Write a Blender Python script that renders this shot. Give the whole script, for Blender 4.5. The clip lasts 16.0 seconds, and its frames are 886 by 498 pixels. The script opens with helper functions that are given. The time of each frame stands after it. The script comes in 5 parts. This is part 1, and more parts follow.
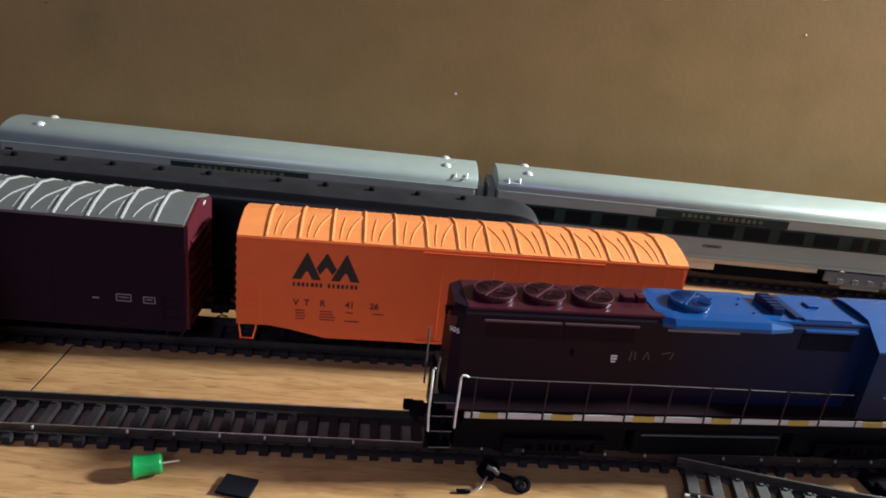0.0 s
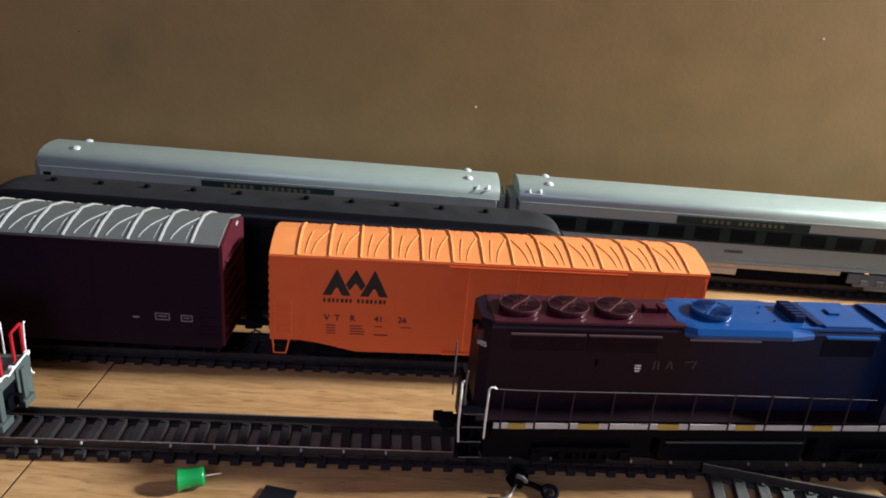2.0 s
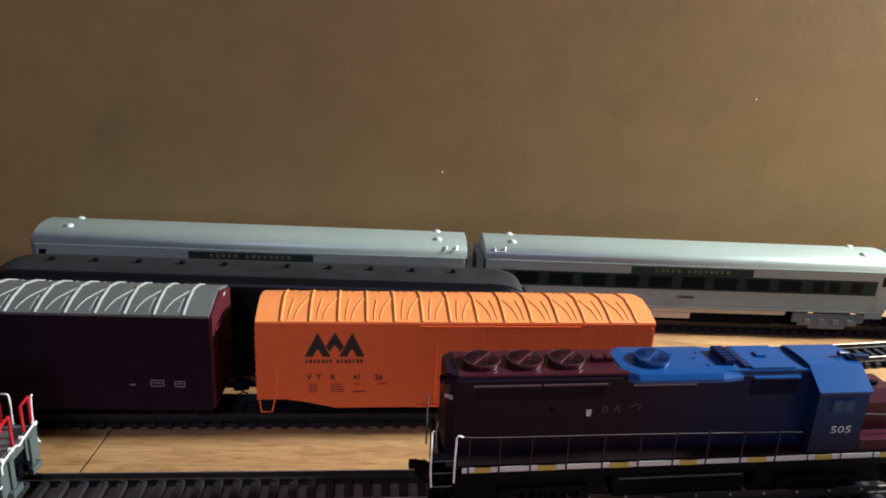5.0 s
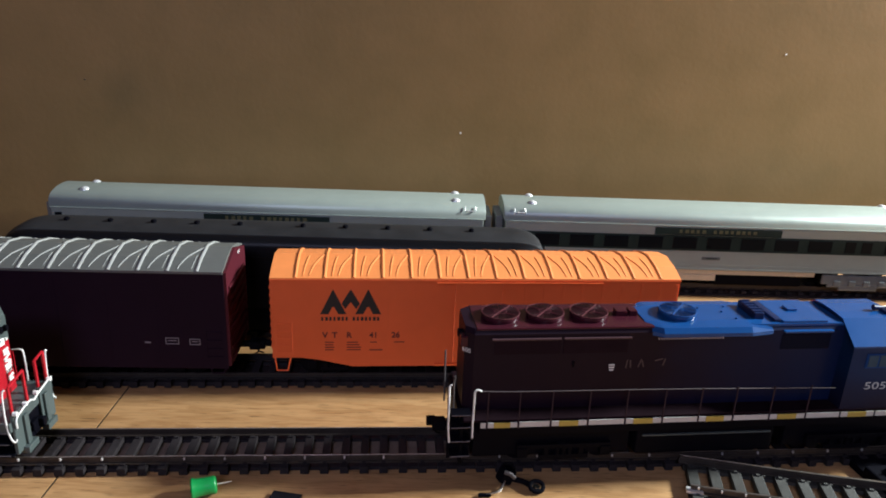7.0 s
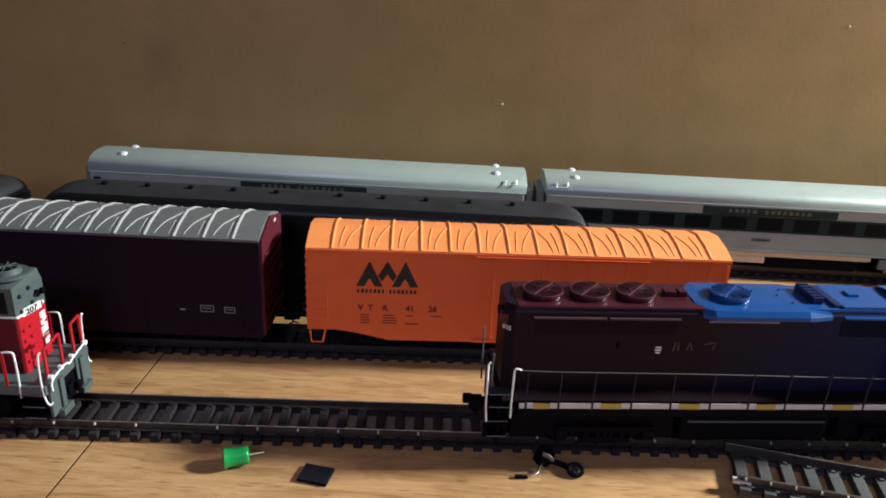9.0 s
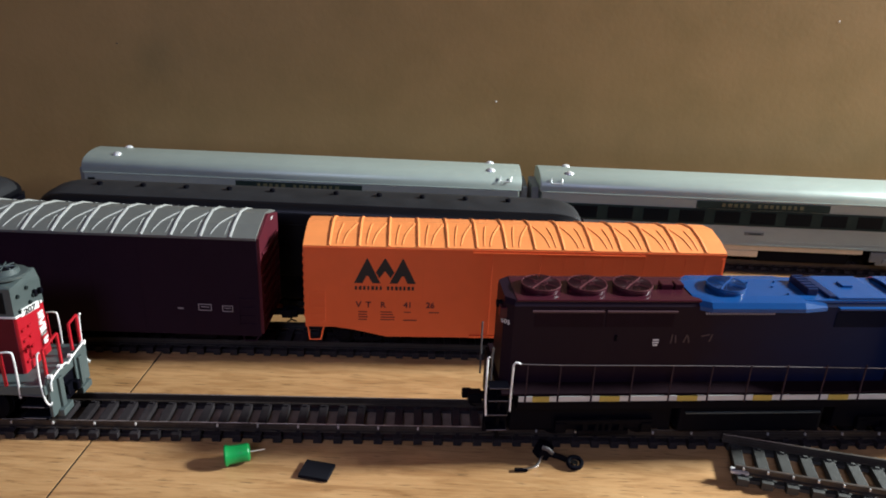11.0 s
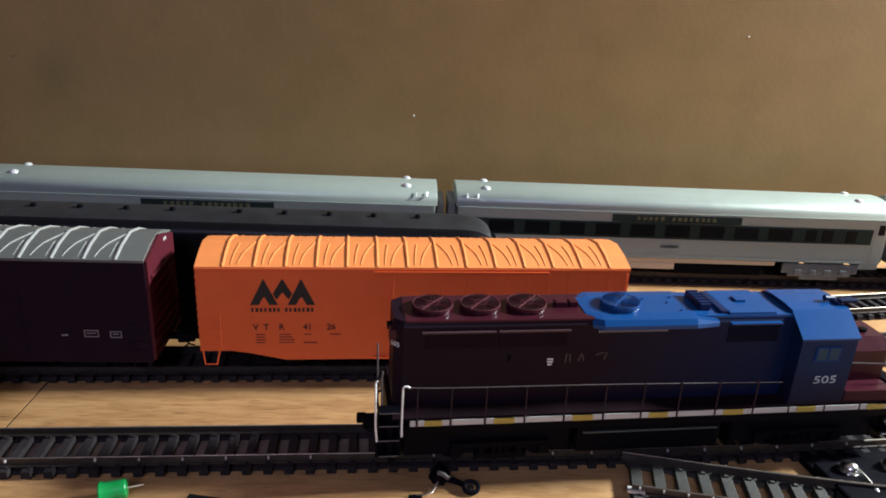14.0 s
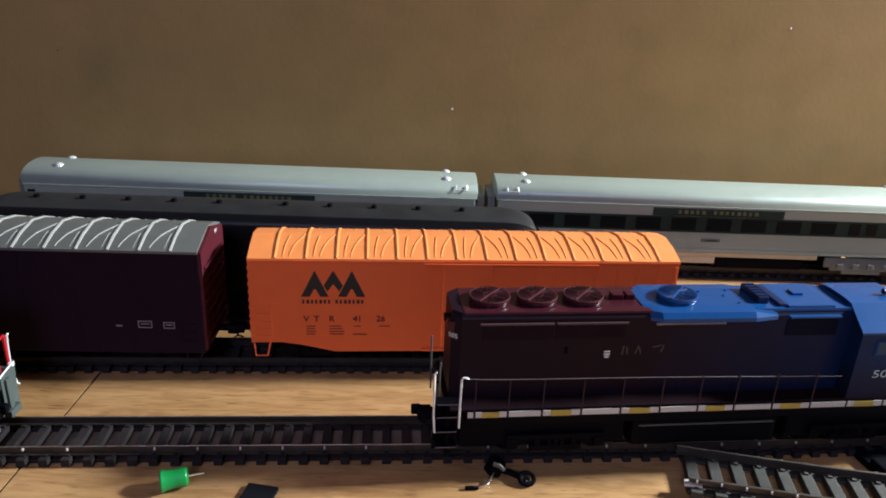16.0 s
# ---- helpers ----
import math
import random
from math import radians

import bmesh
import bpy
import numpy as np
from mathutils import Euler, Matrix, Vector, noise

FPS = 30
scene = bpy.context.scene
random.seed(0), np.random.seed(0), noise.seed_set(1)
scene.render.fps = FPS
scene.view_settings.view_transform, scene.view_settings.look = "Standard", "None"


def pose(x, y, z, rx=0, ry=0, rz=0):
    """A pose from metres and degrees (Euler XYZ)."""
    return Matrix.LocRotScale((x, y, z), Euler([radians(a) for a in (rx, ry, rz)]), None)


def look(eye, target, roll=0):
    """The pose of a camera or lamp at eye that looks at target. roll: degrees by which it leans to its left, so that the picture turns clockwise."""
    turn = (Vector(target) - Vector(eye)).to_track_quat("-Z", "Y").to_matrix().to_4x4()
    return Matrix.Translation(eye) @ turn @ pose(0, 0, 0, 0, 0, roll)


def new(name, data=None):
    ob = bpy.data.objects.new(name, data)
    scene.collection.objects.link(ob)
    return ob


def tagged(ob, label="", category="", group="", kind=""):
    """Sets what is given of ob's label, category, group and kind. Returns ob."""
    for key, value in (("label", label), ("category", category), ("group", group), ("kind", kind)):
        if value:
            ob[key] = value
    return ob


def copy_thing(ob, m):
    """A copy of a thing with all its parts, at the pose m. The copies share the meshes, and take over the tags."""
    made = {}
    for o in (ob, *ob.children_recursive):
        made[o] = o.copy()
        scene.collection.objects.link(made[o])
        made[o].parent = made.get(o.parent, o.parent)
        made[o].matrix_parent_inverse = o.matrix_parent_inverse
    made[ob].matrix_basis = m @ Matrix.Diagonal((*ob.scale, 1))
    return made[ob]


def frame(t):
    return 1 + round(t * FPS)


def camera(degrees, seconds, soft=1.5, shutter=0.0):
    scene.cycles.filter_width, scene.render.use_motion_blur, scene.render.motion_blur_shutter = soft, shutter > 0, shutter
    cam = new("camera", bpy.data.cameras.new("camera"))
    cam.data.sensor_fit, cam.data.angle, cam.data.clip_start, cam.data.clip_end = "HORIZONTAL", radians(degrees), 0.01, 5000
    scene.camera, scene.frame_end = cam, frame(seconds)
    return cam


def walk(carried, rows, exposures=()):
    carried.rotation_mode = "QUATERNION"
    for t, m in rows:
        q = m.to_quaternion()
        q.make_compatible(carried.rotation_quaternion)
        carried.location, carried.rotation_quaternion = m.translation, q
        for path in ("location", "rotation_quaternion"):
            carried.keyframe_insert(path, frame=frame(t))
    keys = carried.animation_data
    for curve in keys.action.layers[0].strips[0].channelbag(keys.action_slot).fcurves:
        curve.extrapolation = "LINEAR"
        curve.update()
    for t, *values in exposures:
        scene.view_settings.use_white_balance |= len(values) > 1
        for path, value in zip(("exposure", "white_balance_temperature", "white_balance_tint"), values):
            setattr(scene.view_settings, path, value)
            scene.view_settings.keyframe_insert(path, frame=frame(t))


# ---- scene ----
cam = camera(64.0, 16.0, soft=1.8)
PATH = [
    (0, (0.0443, -0.2494, 0.1537), (0.0941, 0.1194, 0.0071), 7.01),
    (0.5, (0.0362, -0.2536, 0.1523), (0.0728, 0.1169, 0.0061), 5.68),
    (1, (0.0415, -0.2521, 0.1483), (0.0813, 0.1171, -0.0004), 5.22),
    (1.5, (0.0489, -0.2479, 0.1528), (0.0895, 0.1210, 0.0037), 5.31),
    (2, (0.0416, -0.2550, 0.1602), (0.0795, 0.1156, 0.0145), 5.09),
    (2.5, (0.0467, -0.2658, 0.1698), (0.0902, 0.1082, 0.0346), 4.78),
    (3, (0.0482, -0.2640, 0.1722), (0.0980, 0.1113, 0.0431), 4.27),
    (3.5, (0.0460, -0.2647, 0.1773), (0.0933, 0.1115, 0.0498), 3.75),
    (4, (0.0438, -0.2743, 0.1753), (0.0859, 0.1029, 0.0491), 3.54),
    (4.5, (0.0438, -0.2811, 0.1789), (0.0913, 0.0972, 0.0579), 3.27),
    (7, (0.0461, -0.2764, 0.1657), (0.0823, 0.0991, 0.0327), 2.42),
    (7.5, (0.0453, -0.2767, 0.1653), (0.0743, 0.0975, 0.0270), 2.66),
    (8, (0.0468, -0.2809, 0.1700), (0.0753, 0.0941, 0.0338), 2.93),
    (8.5, (0.0464, -0.2746, 0.1639), (0.0649, 0.0980, 0.0198), 2.37),
    (9, (0.0441, -0.2679, 0.1615), (0.0619, 0.1038, 0.0147), 2.92),
    (11.5, (0.0421, -0.2697, 0.1604), (0.0680, 0.1016, 0.0138), 2.15),
    (12, (0.0576, -0.2697, 0.1674), (0.0955, 0.1026, 0.0262), 2.23),
    (12.5, (0.0667, -0.2672, 0.1670), (0.1154, 0.1049, 0.0286), 2.36),
    (13, (0.0714, -0.2650, 0.1675), (0.1246, 0.1080, 0.0332), 2.72),
    (13.5, (0.0723, -0.2595, 0.1637), (0.1297, 0.1119, 0.0266), 2.77),
    (14, (0.0651, -0.2636, 0.1616), (0.1117, 0.1083, 0.0221), 3.07),
    (14.5, (0.0668, -0.2679, 0.1644), (0.1136, 0.1048, 0.0270), 2.74),
    (15, (0.0674, -0.2745, 0.1622), (0.1129, 0.0990, 0.0264), 2.63),
    (15.5, (0.0548, -0.2711, 0.1590), (0.0945, 0.1012, 0.0182), 2.74),
    (16, (0.0509, -0.2628, 0.1598), (0.0894, 0.1091, 0.0175), 2.78),
]
walk(cam, [(t, look(eye, target, roll)) for t, eye, target, roll in PATH])

# ---- world and lights ----
world = bpy.data.worlds.new("world")
scene.world = world
world.use_nodes = True
world.node_tree.nodes["Background"].inputs[0].default_value = (0.3, 0.36, 0.5, 1)
world.node_tree.nodes["Background"].inputs[1].default_value = 0.05


def lamp(name, kind, place, target, power, color, size):
    data = bpy.data.lights.new(name, kind)
    data.energy, data.color = power, color
    if kind == "AREA":
        data.shape, data.size = "DISK", size
    else:
        data.shadow_soft_size = size
    ob = new(name, data)
    ob.matrix_world = look(place, target)
    return ob


key = lamp("desk_lamp_light", "SPOT", (1.54, 0.034, 0.79), (0.80, 0.03, 0.05), 432.0, (0.91, 0.99, 1.0), 0.09)
key.data.spot_size, key.data.spot_blend = radians(65), 1.0
# Unseen bluish fill, added in front to lift the wall and near sides.
lamp("added_fill_light", "AREA", (-0.35, -1.8, 1.30), (-0.1, 0, 0.1), 16.8, (0.62, 0.65, 1.0), 0.6)
scene.view_settings.exposure = 0.0

# ---- materials ----


def nodes_of(name):
    m = bpy.data.materials.new(name)
    m.use_nodes = True
    nt = m.node_tree
    return m, nt, nt.nodes["Principled BSDF"]


def mat(name, color, rough=0.45, metal=0.0, vary=0.12, scale=300.0, bump=0.0, bump_scale=1200.0, spec=0.5, second=None, coat=0.0, spread=0.1):
    """Painted plastic or metal: two scales of variation in colour and gloss, and fine relief."""
    m, nt, p = nodes_of(name)
    N, Lk = nt.nodes, nt.links
    tc = N.new("ShaderNodeTexCoord")
    info = N.new("ShaderNodeObjectInfo")
    off = N.new("ShaderNodeVectorMath")
    off.operation = "ADD"
    sc = N.new("ShaderNodeVectorMath")
    sc.operation = "SCALE"
    sc.inputs[3].default_value = 3.0
    comb = N.new("ShaderNodeCombineXYZ")
    for i in range(3):
        Lk.new(info.outputs["Random"], comb.inputs[i])
    Lk.new(comb.outputs[0], sc.inputs[0])
    Lk.new(tc.outputs["Object"], off.inputs[0])
    Lk.new(sc.outputs[0], off.inputs[1])
    a = N.new("ShaderNodeTexNoise")
    a.inputs["Scale"].default_value = scale
    a.inputs["Detail"].default_value = 6
    b = N.new("ShaderNodeTexNoise")
    b.inputs["Scale"].default_value = scale * 0.13
    b.inputs["Detail"].default_value = 3
    for n in (a, b):
        Lk.new(off.outputs[0], n.inputs["Vector"])
    add = N.new("ShaderNodeMath")
    add.operation = "ADD"
    Lk.new(a.outputs["Fac"], add.inputs[0])
    Lk.new(b.outputs["Fac"], add.inputs[1])
    mul = N.new("ShaderNodeMath")
    mul.operation = "MULTIPLY"
    mul.inputs[1].default_value = 0.5
    Lk.new(add.outputs[0], mul.inputs[0])
    ramp = N.new("ShaderNodeValToRGB")
    ramp.color_ramp.elements[0].position, ramp.color_ramp.elements[1].position = 0.3, 0.7
    lo = [c * (1 - vary) for c in color]
    hi = [min(1, c * (1 + vary)) for c in (second or color)]
    ramp.color_ramp.elements[0].color = (*lo, 1)
    ramp.color_ramp.elements[1].color = (*hi, 1)
    Lk.new(mul.outputs[0], ramp.inputs[0])
    Lk.new(ramp.outputs[0], p.inputs["Base Color"])
    mr = N.new("ShaderNodeMapRange")
    mr.inputs[3].default_value, mr.inputs[4].default_value = max(0.02, rough - spread), min(1, rough + spread)
    Lk.new(mul.outputs[0], mr.inputs[0])
    Lk.new(mr.outputs[0], p.inputs["Roughness"])
    p.inputs["Metallic"].default_value = metal
    p.inputs["Specular IOR Level"].default_value = spec
    p.inputs["Coat Weight"].default_value = coat
    if bump:
        c = N.new("ShaderNodeTexNoise")
        c.inputs["Scale"].default_value = bump_scale
        c.inputs["Detail"].default_value = 4
        Lk.new(off.outputs[0], c.inputs["Vector"])
        bp = N.new("ShaderNodeBump")
        bp.inputs["Strength"].default_value = bump
        bp.inputs["Distance"].default_value = 0.0002
        Lk.new(c.outputs["Fac"], bp.inputs["Height"])
        Lk.new(bp.outputs[0], p.inputs["Normal"])
    return m


def wood_mat():
    """Light oak veneer, grain along x, with dark pores and soft cathedral bands."""
    m, nt, p = nodes_of("oak_veneer")
    N, Lk = nt.nodes, nt.links
    tc = N.new("ShaderNodeTexCoord")

    def stretched(sx, sy, scale, detail, rough=0.5, dist=0.0):
        mp = N.new("ShaderNodeMapping")
        mp.inputs["Scale"].default_value = (sx, sy, 1)
        Lk.new(tc.outputs["Object"], mp.inputs["Vector"])
        n = N.new("ShaderNodeTexNoise")
        n.inputs["Scale"].default_value = scale
        n.inputs["Detail"].default_value = detail
        n.inputs["Roughness"].default_value = rough
        n.inputs["Distortion"].default_value = dist
        Lk.new(mp.outputs[0], n.inputs["Vector"])
        return n

    bands = stretched(1.0, 9.0, 9.0, 5, 0.6, 1.2)
    fine = stretched(1.0, 22.0, 60.0, 6, 0.65)
    pores = stretched(1.0, 9.0, 110.0, 3, 0.5)
    stain = stretched(1.0, 1.3, 14.0, 4)
    ramp = N.new("ShaderNodeValToRGB")
    e = ramp.color_ramp.elements
    e[0].position, e[0].color = 0.30, (0.275, 0.138, 0.058, 1)
    e[1].position, e[1].color = 0.70, (0.505, 0.308, 0.148, 1)
    mid = e.new(0.5)
    mid.color = (0.430, 0.242, 0.107, 1)
    mix = N.new("ShaderNodeMath")
    mix.operation = "ADD"
    half = N.new("ShaderNodeMath")
    half.operation = "MULTIPLY"
    half.inputs[1].default_value = 0.45
    half2 = N.new("ShaderNodeMath")
    half2.operation = "MULTIPLY"
    half2.inputs[1].default_value = 0.55
    Lk.new(fine.outputs["Fac"], half.inputs[0])
    Lk.new(bands.outputs["Fac"], half2.inputs[0])
    Lk.new(half.outputs[0], mix.inputs[0])
    Lk.new(half2.outputs[0], mix.inputs[1])
    Lk.new(mix.outputs[0], ramp.inputs[0])
    dark = N.new("ShaderNodeValToRGB")
    dark.color_ramp.elements[0].position, dark.color_ramp.elements[1].position = 0.30, 0.40
    dark.color_ramp.elements[0].color = (0.35, 0.35, 0.35, 1)
    dark.color_ramp.elements[1].color = (1, 1, 1, 1)
    Lk.new(pores.outputs["Fac"], dark.inputs[0])
    mul = N.new("ShaderNodeMix")
    mul.data_type, mul.blend_type = "RGBA", "MULTIPLY"
    mul.inputs[0].default_value = 0.8
    Lk.new(ramp.outputs[0], mul.inputs[6])
    Lk.new(dark.outputs[0], mul.inputs[7])
    soil = N.new("ShaderNodeValToRGB")
    soil.color_ramp.elements[0].position, soil.color_ramp.elements[1].position = 0.3, 0.6
    soil.color_ramp.elements[0].color = (0.72, 0.68, 0.62, 1)
    soil.color_ramp.elements[1].color = (1, 1, 1, 1)
    Lk.new(stain.outputs["Fac"], soil.inputs[0])
    mul2 = N.new("ShaderNodeMix")
    mul2.data_type, mul2.blend_type = "RGBA", "MULTIPLY"
    mul2.inputs[0].default_value = 0.7
    Lk.new(mul.outputs[2], mul2.inputs[6])
    Lk.new(soil.outputs[0], mul2.inputs[7])
    streak = stretched(1.0, 6.5, 42.0, 5, 0.6, 0.9)
    sk = N.new("ShaderNodeValToRGB")
    sk.color_ramp.elements[0].position, sk.color_ramp.elements[1].position = 0.40, 0.54
    sk.color_ramp.elements[0].color = (0.62, 0.52, 0.42, 1)
    sk.color_ramp.elements[1].color = (1.06, 1.05, 1.03, 1)
    Lk.new(streak.outputs["Fac"], sk.inputs[0])
    mul3 = N.new("ShaderNodeMix")
    mul3.data_type, mul3.blend_type = "RGBA", "MULTIPLY"
    mul3.inputs[0].default_value = 0.5
    Lk.new(mul2.outputs[2], mul3.inputs[6])
    Lk.new(sk.outputs[0], mul3.inputs[7])
    Lk.new(mul3.outputs[2], p.inputs["Base Color"])
    p.inputs["Roughness"].default_value = 0.36
    p.inputs["Specular IOR Level"].default_value = 0.6
    bp = N.new("ShaderNodeBump")
    bp.inputs["Strength"].default_value = 0.35
    bp.inputs["Distance"].default_value = 0.0003
    Lk.new(pores.outputs["Fac"], bp.inputs["Height"])
    Lk.new(bp.outputs[0], p.inputs["Normal"])
    return m


def spray_mat(name, axis, start, end):
    """Maroon shell on which blue was sprayed: a soft uneven border between two places on one axis."""
    m, nt, p = nodes_of(name)
    N, Lk = nt.nodes, nt.links
    tc = N.new("ShaderNodeTexCoord")
    sep = N.new("ShaderNodeSeparateXYZ")
    Lk.new(tc.outputs["Object"], sep.inputs[0])
    n = N.new("ShaderNodeTexNoise")
    n.inputs["Scale"].default_value = 90
    n.inputs["Detail"].default_value = 5
    Lk.new(tc.outputs["Object"], n.inputs["Vector"])
    k = N.new("ShaderNodeMath")
    k.operation = "MULTIPLY_ADD"
    k.inputs[1].default_value = 0.03 if axis == 0 else 0.008
    Lk.new(n.outputs["Fac"], k.inputs[0])
    Lk.new(sep.outputs[axis], k.inputs[2])
    mr = N.new("ShaderNodeMapRange")
    mr.inputs[1].default_value, mr.inputs[2].default_value = start, end
    Lk.new(k.outputs[0], mr.inputs[0])
    mix = N.new("ShaderNodeMix")
    mix.data_type = "RGBA"
    # Both darker than the roof paint: the shade of the sides is put in.
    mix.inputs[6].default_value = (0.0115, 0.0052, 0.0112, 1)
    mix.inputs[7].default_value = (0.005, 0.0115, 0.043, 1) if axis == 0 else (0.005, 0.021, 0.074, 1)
    Lk.new(mr.outputs[0], mix.inputs[0])
    Lk.new(mix.outputs[2], p.inputs["Base Color"])
    p.inputs["Roughness"].default_value = 0.42
    p.inputs["Specular IOR Level"].default_value = 0.1
    f = N.new("ShaderNodeTexNoise")
    f.inputs["Scale"].default_value = 1500
    Lk.new(tc.outputs["Object"], f.inputs["Vector"])
    bp = N.new("ShaderNodeBump")
    bp.inputs["Strength"].default_value = 0.15
    bp.inputs["Distance"].default_value = 0.0002
    Lk.new(f.outputs["Fac"], bp.inputs["Height"])
    Lk.new(bp.outputs[0], p.inputs["Normal"])
    return m


WOOD = wood_mat()
SPRAY = spray_mat("two_tone_shaded_hood_paint", 0, -0.012, 0.05)
SPRAYCAB = spray_mat("two_tone_shaded_cab_paint", 2, 0.022, 0.042)
WALL = mat("tan_wall_paint", (0.218, 0.138, 0.0495), 0.5, vary=0.07, scale=40, bump=0.40, bump_scale=280, second=(0.252, 0.151, 0.0575), spec=0.42)
CEIL = mat("white_ceiling_paint", (0.75, 0.74, 0.7), 0.8, scale=8)
FLOOR = mat("dark_carpet", (0.16, 0.12, 0.09), 0.9, scale=60, bump=0.3)
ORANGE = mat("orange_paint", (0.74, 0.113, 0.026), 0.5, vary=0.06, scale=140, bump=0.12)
# Lit copy of the body orange: the roof's brightness is put into it.
ROOFORANGE = mat("lit_orange_roof_paint", (0.78, 0.245, 0.070), 0.5, vary=0.07, scale=160, bump=0.25)
MAROON = mat("maroon_paint", (0.045, 0.0088, 0.0155), 0.24, spec=0.22, spread=0.03, vary=0.12, scale=200, bump=0.12)
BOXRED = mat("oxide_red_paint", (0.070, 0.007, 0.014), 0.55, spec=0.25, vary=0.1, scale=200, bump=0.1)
# Maroon darkened and cooled: the bluish shade of the car's side is put in.
BOXDARK = mat("shaded_maroon_paint", (0.0140, 0.0056, 0.0122), 0.6, spec=0.08, vary=0.12, scale=150, bump=0.1)
BLUE = mat("bright_blue_paint", (0.007, 0.054, 0.190), 0.2, spec=0.3, spread=0.03, vary=0.08, scale=150, bump=0.12)
BLACK = mat("black_plastic", (0.0026, 0.0026, 0.0048), 0.5, spec=0.04, vary=0.25, scale=300, bump=0.1)
# Walkway beside the hood: the shade there is put into its colour.
DECK = mat("shade_dark_walkway", (0.010, 0.005, 0.007), 0.7, spec=0.02, vary=0.25, scale=300)
COACH = mat("gloss_black_paint", (0.0035, 0.0035, 0.005), 0.4, spec=0.15, vary=0.2, scale=120, bump=0.15)
COACHROOF = mat("dusty_grey_roof_paint", (0.019, 0.019, 0.021), 0.6, spec=0.2, vary=0.4, scale=90, bump=0.15)
TIE = mat("brown_black_tie_plastic", (0.021, 0.0175, 0.019), 0.6, spec=0.12, vary=0.35, scale=500, bump=0.6, bump_scale=1500)
TIEGREY = mat("grey_tie_plastic", (0.031, 0.030, 0.026), 0.6, vary=0.3, scale=500, bump=0.7, bump_scale=1500)
WORN = mat("worn_rail_head_metal", (0.28, 0.225, 0.175), 0.36, metal=0.9, vary=0.3, scale=300)
RAIL = mat("tarnished_rail_metal", (0.055, 0.043, 0.035), 0.42, metal=0.5, vary=0.35, scale=250)
DOME = mat("polished_dome_paint", (0.75, 0.76, 0.76), 0.3, metal=0.35, vary=0.05)
SPIKEMETAL = mat("worn_spike_metal", (0.62, 0.6, 0.58), 0.3, metal=0.4, vary=0.2)
NEEDLE = mat("pale_steel_needle", (0.65, 0.58, 0.5), 0.35, metal=0.2)
NICKEL = mat("bright_nickel", (0.72, 0.7, 0.68), 0.22, metal=1.0, vary=0.08)
SILVER = mat("silver_paint", (0.310, 0.358, 0.320), 0.42, metal=0.22, vary=0.06, scale=120, bump=0.08)
ROOFGREY = mat("galvanised_roof_paint", (0.122, 0.126, 0.118), 0.5, metal=0.1, vary=0.12, scale=150)
RIBWHITE = mat("worn_pale_rib_paint", (0.33, 0.335, 0.32), 0.5, vary=0.12, scale=200)
TRUCKGREY = mat("truck_silver_paint", (0.13, 0.14, 0.135), 0.55, metal=0.0, vary=0.15, scale=300)
GREEN = mat("dark_green_paint", (0.013, 0.027, 0.023), 0.5, spec=0.2, vary=0.15)
GLASS = mat("smoked_window_plastic", (0.004, 0.006, 0.008), 0.3, vary=0.2, spec=0.1)
GOLD = mat("dull_gold_lettering", (0.10, 0.095, 0.045), 0.5)
WHITE = mat("white_paint", (0.72, 0.72, 0.7), 0.5, vary=0.05)
YELLOW = mat("ochre_yellow_paint", (0.40, 0.30, 0.06), 0.5, vary=0.08)
RED = mat("bright_red_paint", (0.36, 0.006, 0.014), 0.42, vary=0.06, bump=0.1)
SHADERED = mat("shaded_red_paint", (0.10, 0.005, 0.012), 0.5, vary=0.08, spec=0.2)
SLATE = mat("dull_slate_plastic", (0.012, 0.018, 0.018), 0.6, spec=0.1)
GREY = mat("slate_grey_paint", (0.060, 0.078, 0.077), 0.5, vary=0.12, bump=0.1)
PINGREEN = mat("green_plastic", (0.004, 0.22, 0.05), 0.32, vary=0.06)
INK = mat("black_ink", (0.012, 0.01, 0.01), 0.6)
REDINK = mat("dark_red_ink", (0.10, 0.012, 0.012), 0.6)
# Paler than the hood: the lip's lit edge is put into the colour.
LIP = mat("lit_maroon_edge", (0.065, 0.034, 0.040), 0.4, spec=0.3)
FAINT = mat("worn_lettering_ghost", (0.052, 0.030, 0.037), 0.5)
STRIP = mat("greyed_white_strip", (0.48, 0.48, 0.465), 0.5, vary=0.1)
STEEL = mat("dull_wire_paint", (0.085, 0.078, 0.08), 0.5, metal=0.3)
SATIN = mat("satin_maroon_grille", (0.07, 0.016, 0.02), 0.7, spec=0.15)
SATINBLUE = mat("satin_blue_grille", (0.004, 0.04, 0.16), 0.7, spec=0.15)
PALEINK = mat("faint_pale_ink", (0.27, 0.23, 0.24), 0.6)
FELT = mat("black_foam", (0.006, 0.006, 0.009), 0.95, spec=0.1, bump=0.6, bump_scale=2500)
CREAM = mat("cream_underframe_paint", (0.55, 0.45, 0.3), 0.5)
NUMBER = mat("grey_white_number", (0.36, 0.43, 0.48), 0.5, vary=0.08)
PANE = mat("pale_cab_glazing", (0.026, 0.062, 0.100), 0.4, vary=0.2, spec=0.1)
DARKRAIL = mat("dull_brown_rail_metal", (0.060, 0.050, 0.042), 0.42, metal=0.5, vary=0.35, scale=250)
# Rail metal with the deep shade under the boxcars put into its colour.
SHADERAIL = mat("shade_dark_rail_metal", (0.030, 0.027, 0.026), 0.5, metal=0.3, vary=0.3, scale=250, spec=0.2)
TRACKSHADE = mat("grey_brown_track_shade", (0.15, 0.110, 0.088), 0.9, vary=0.3, scale=200, bump=0.3, spec=0.1)
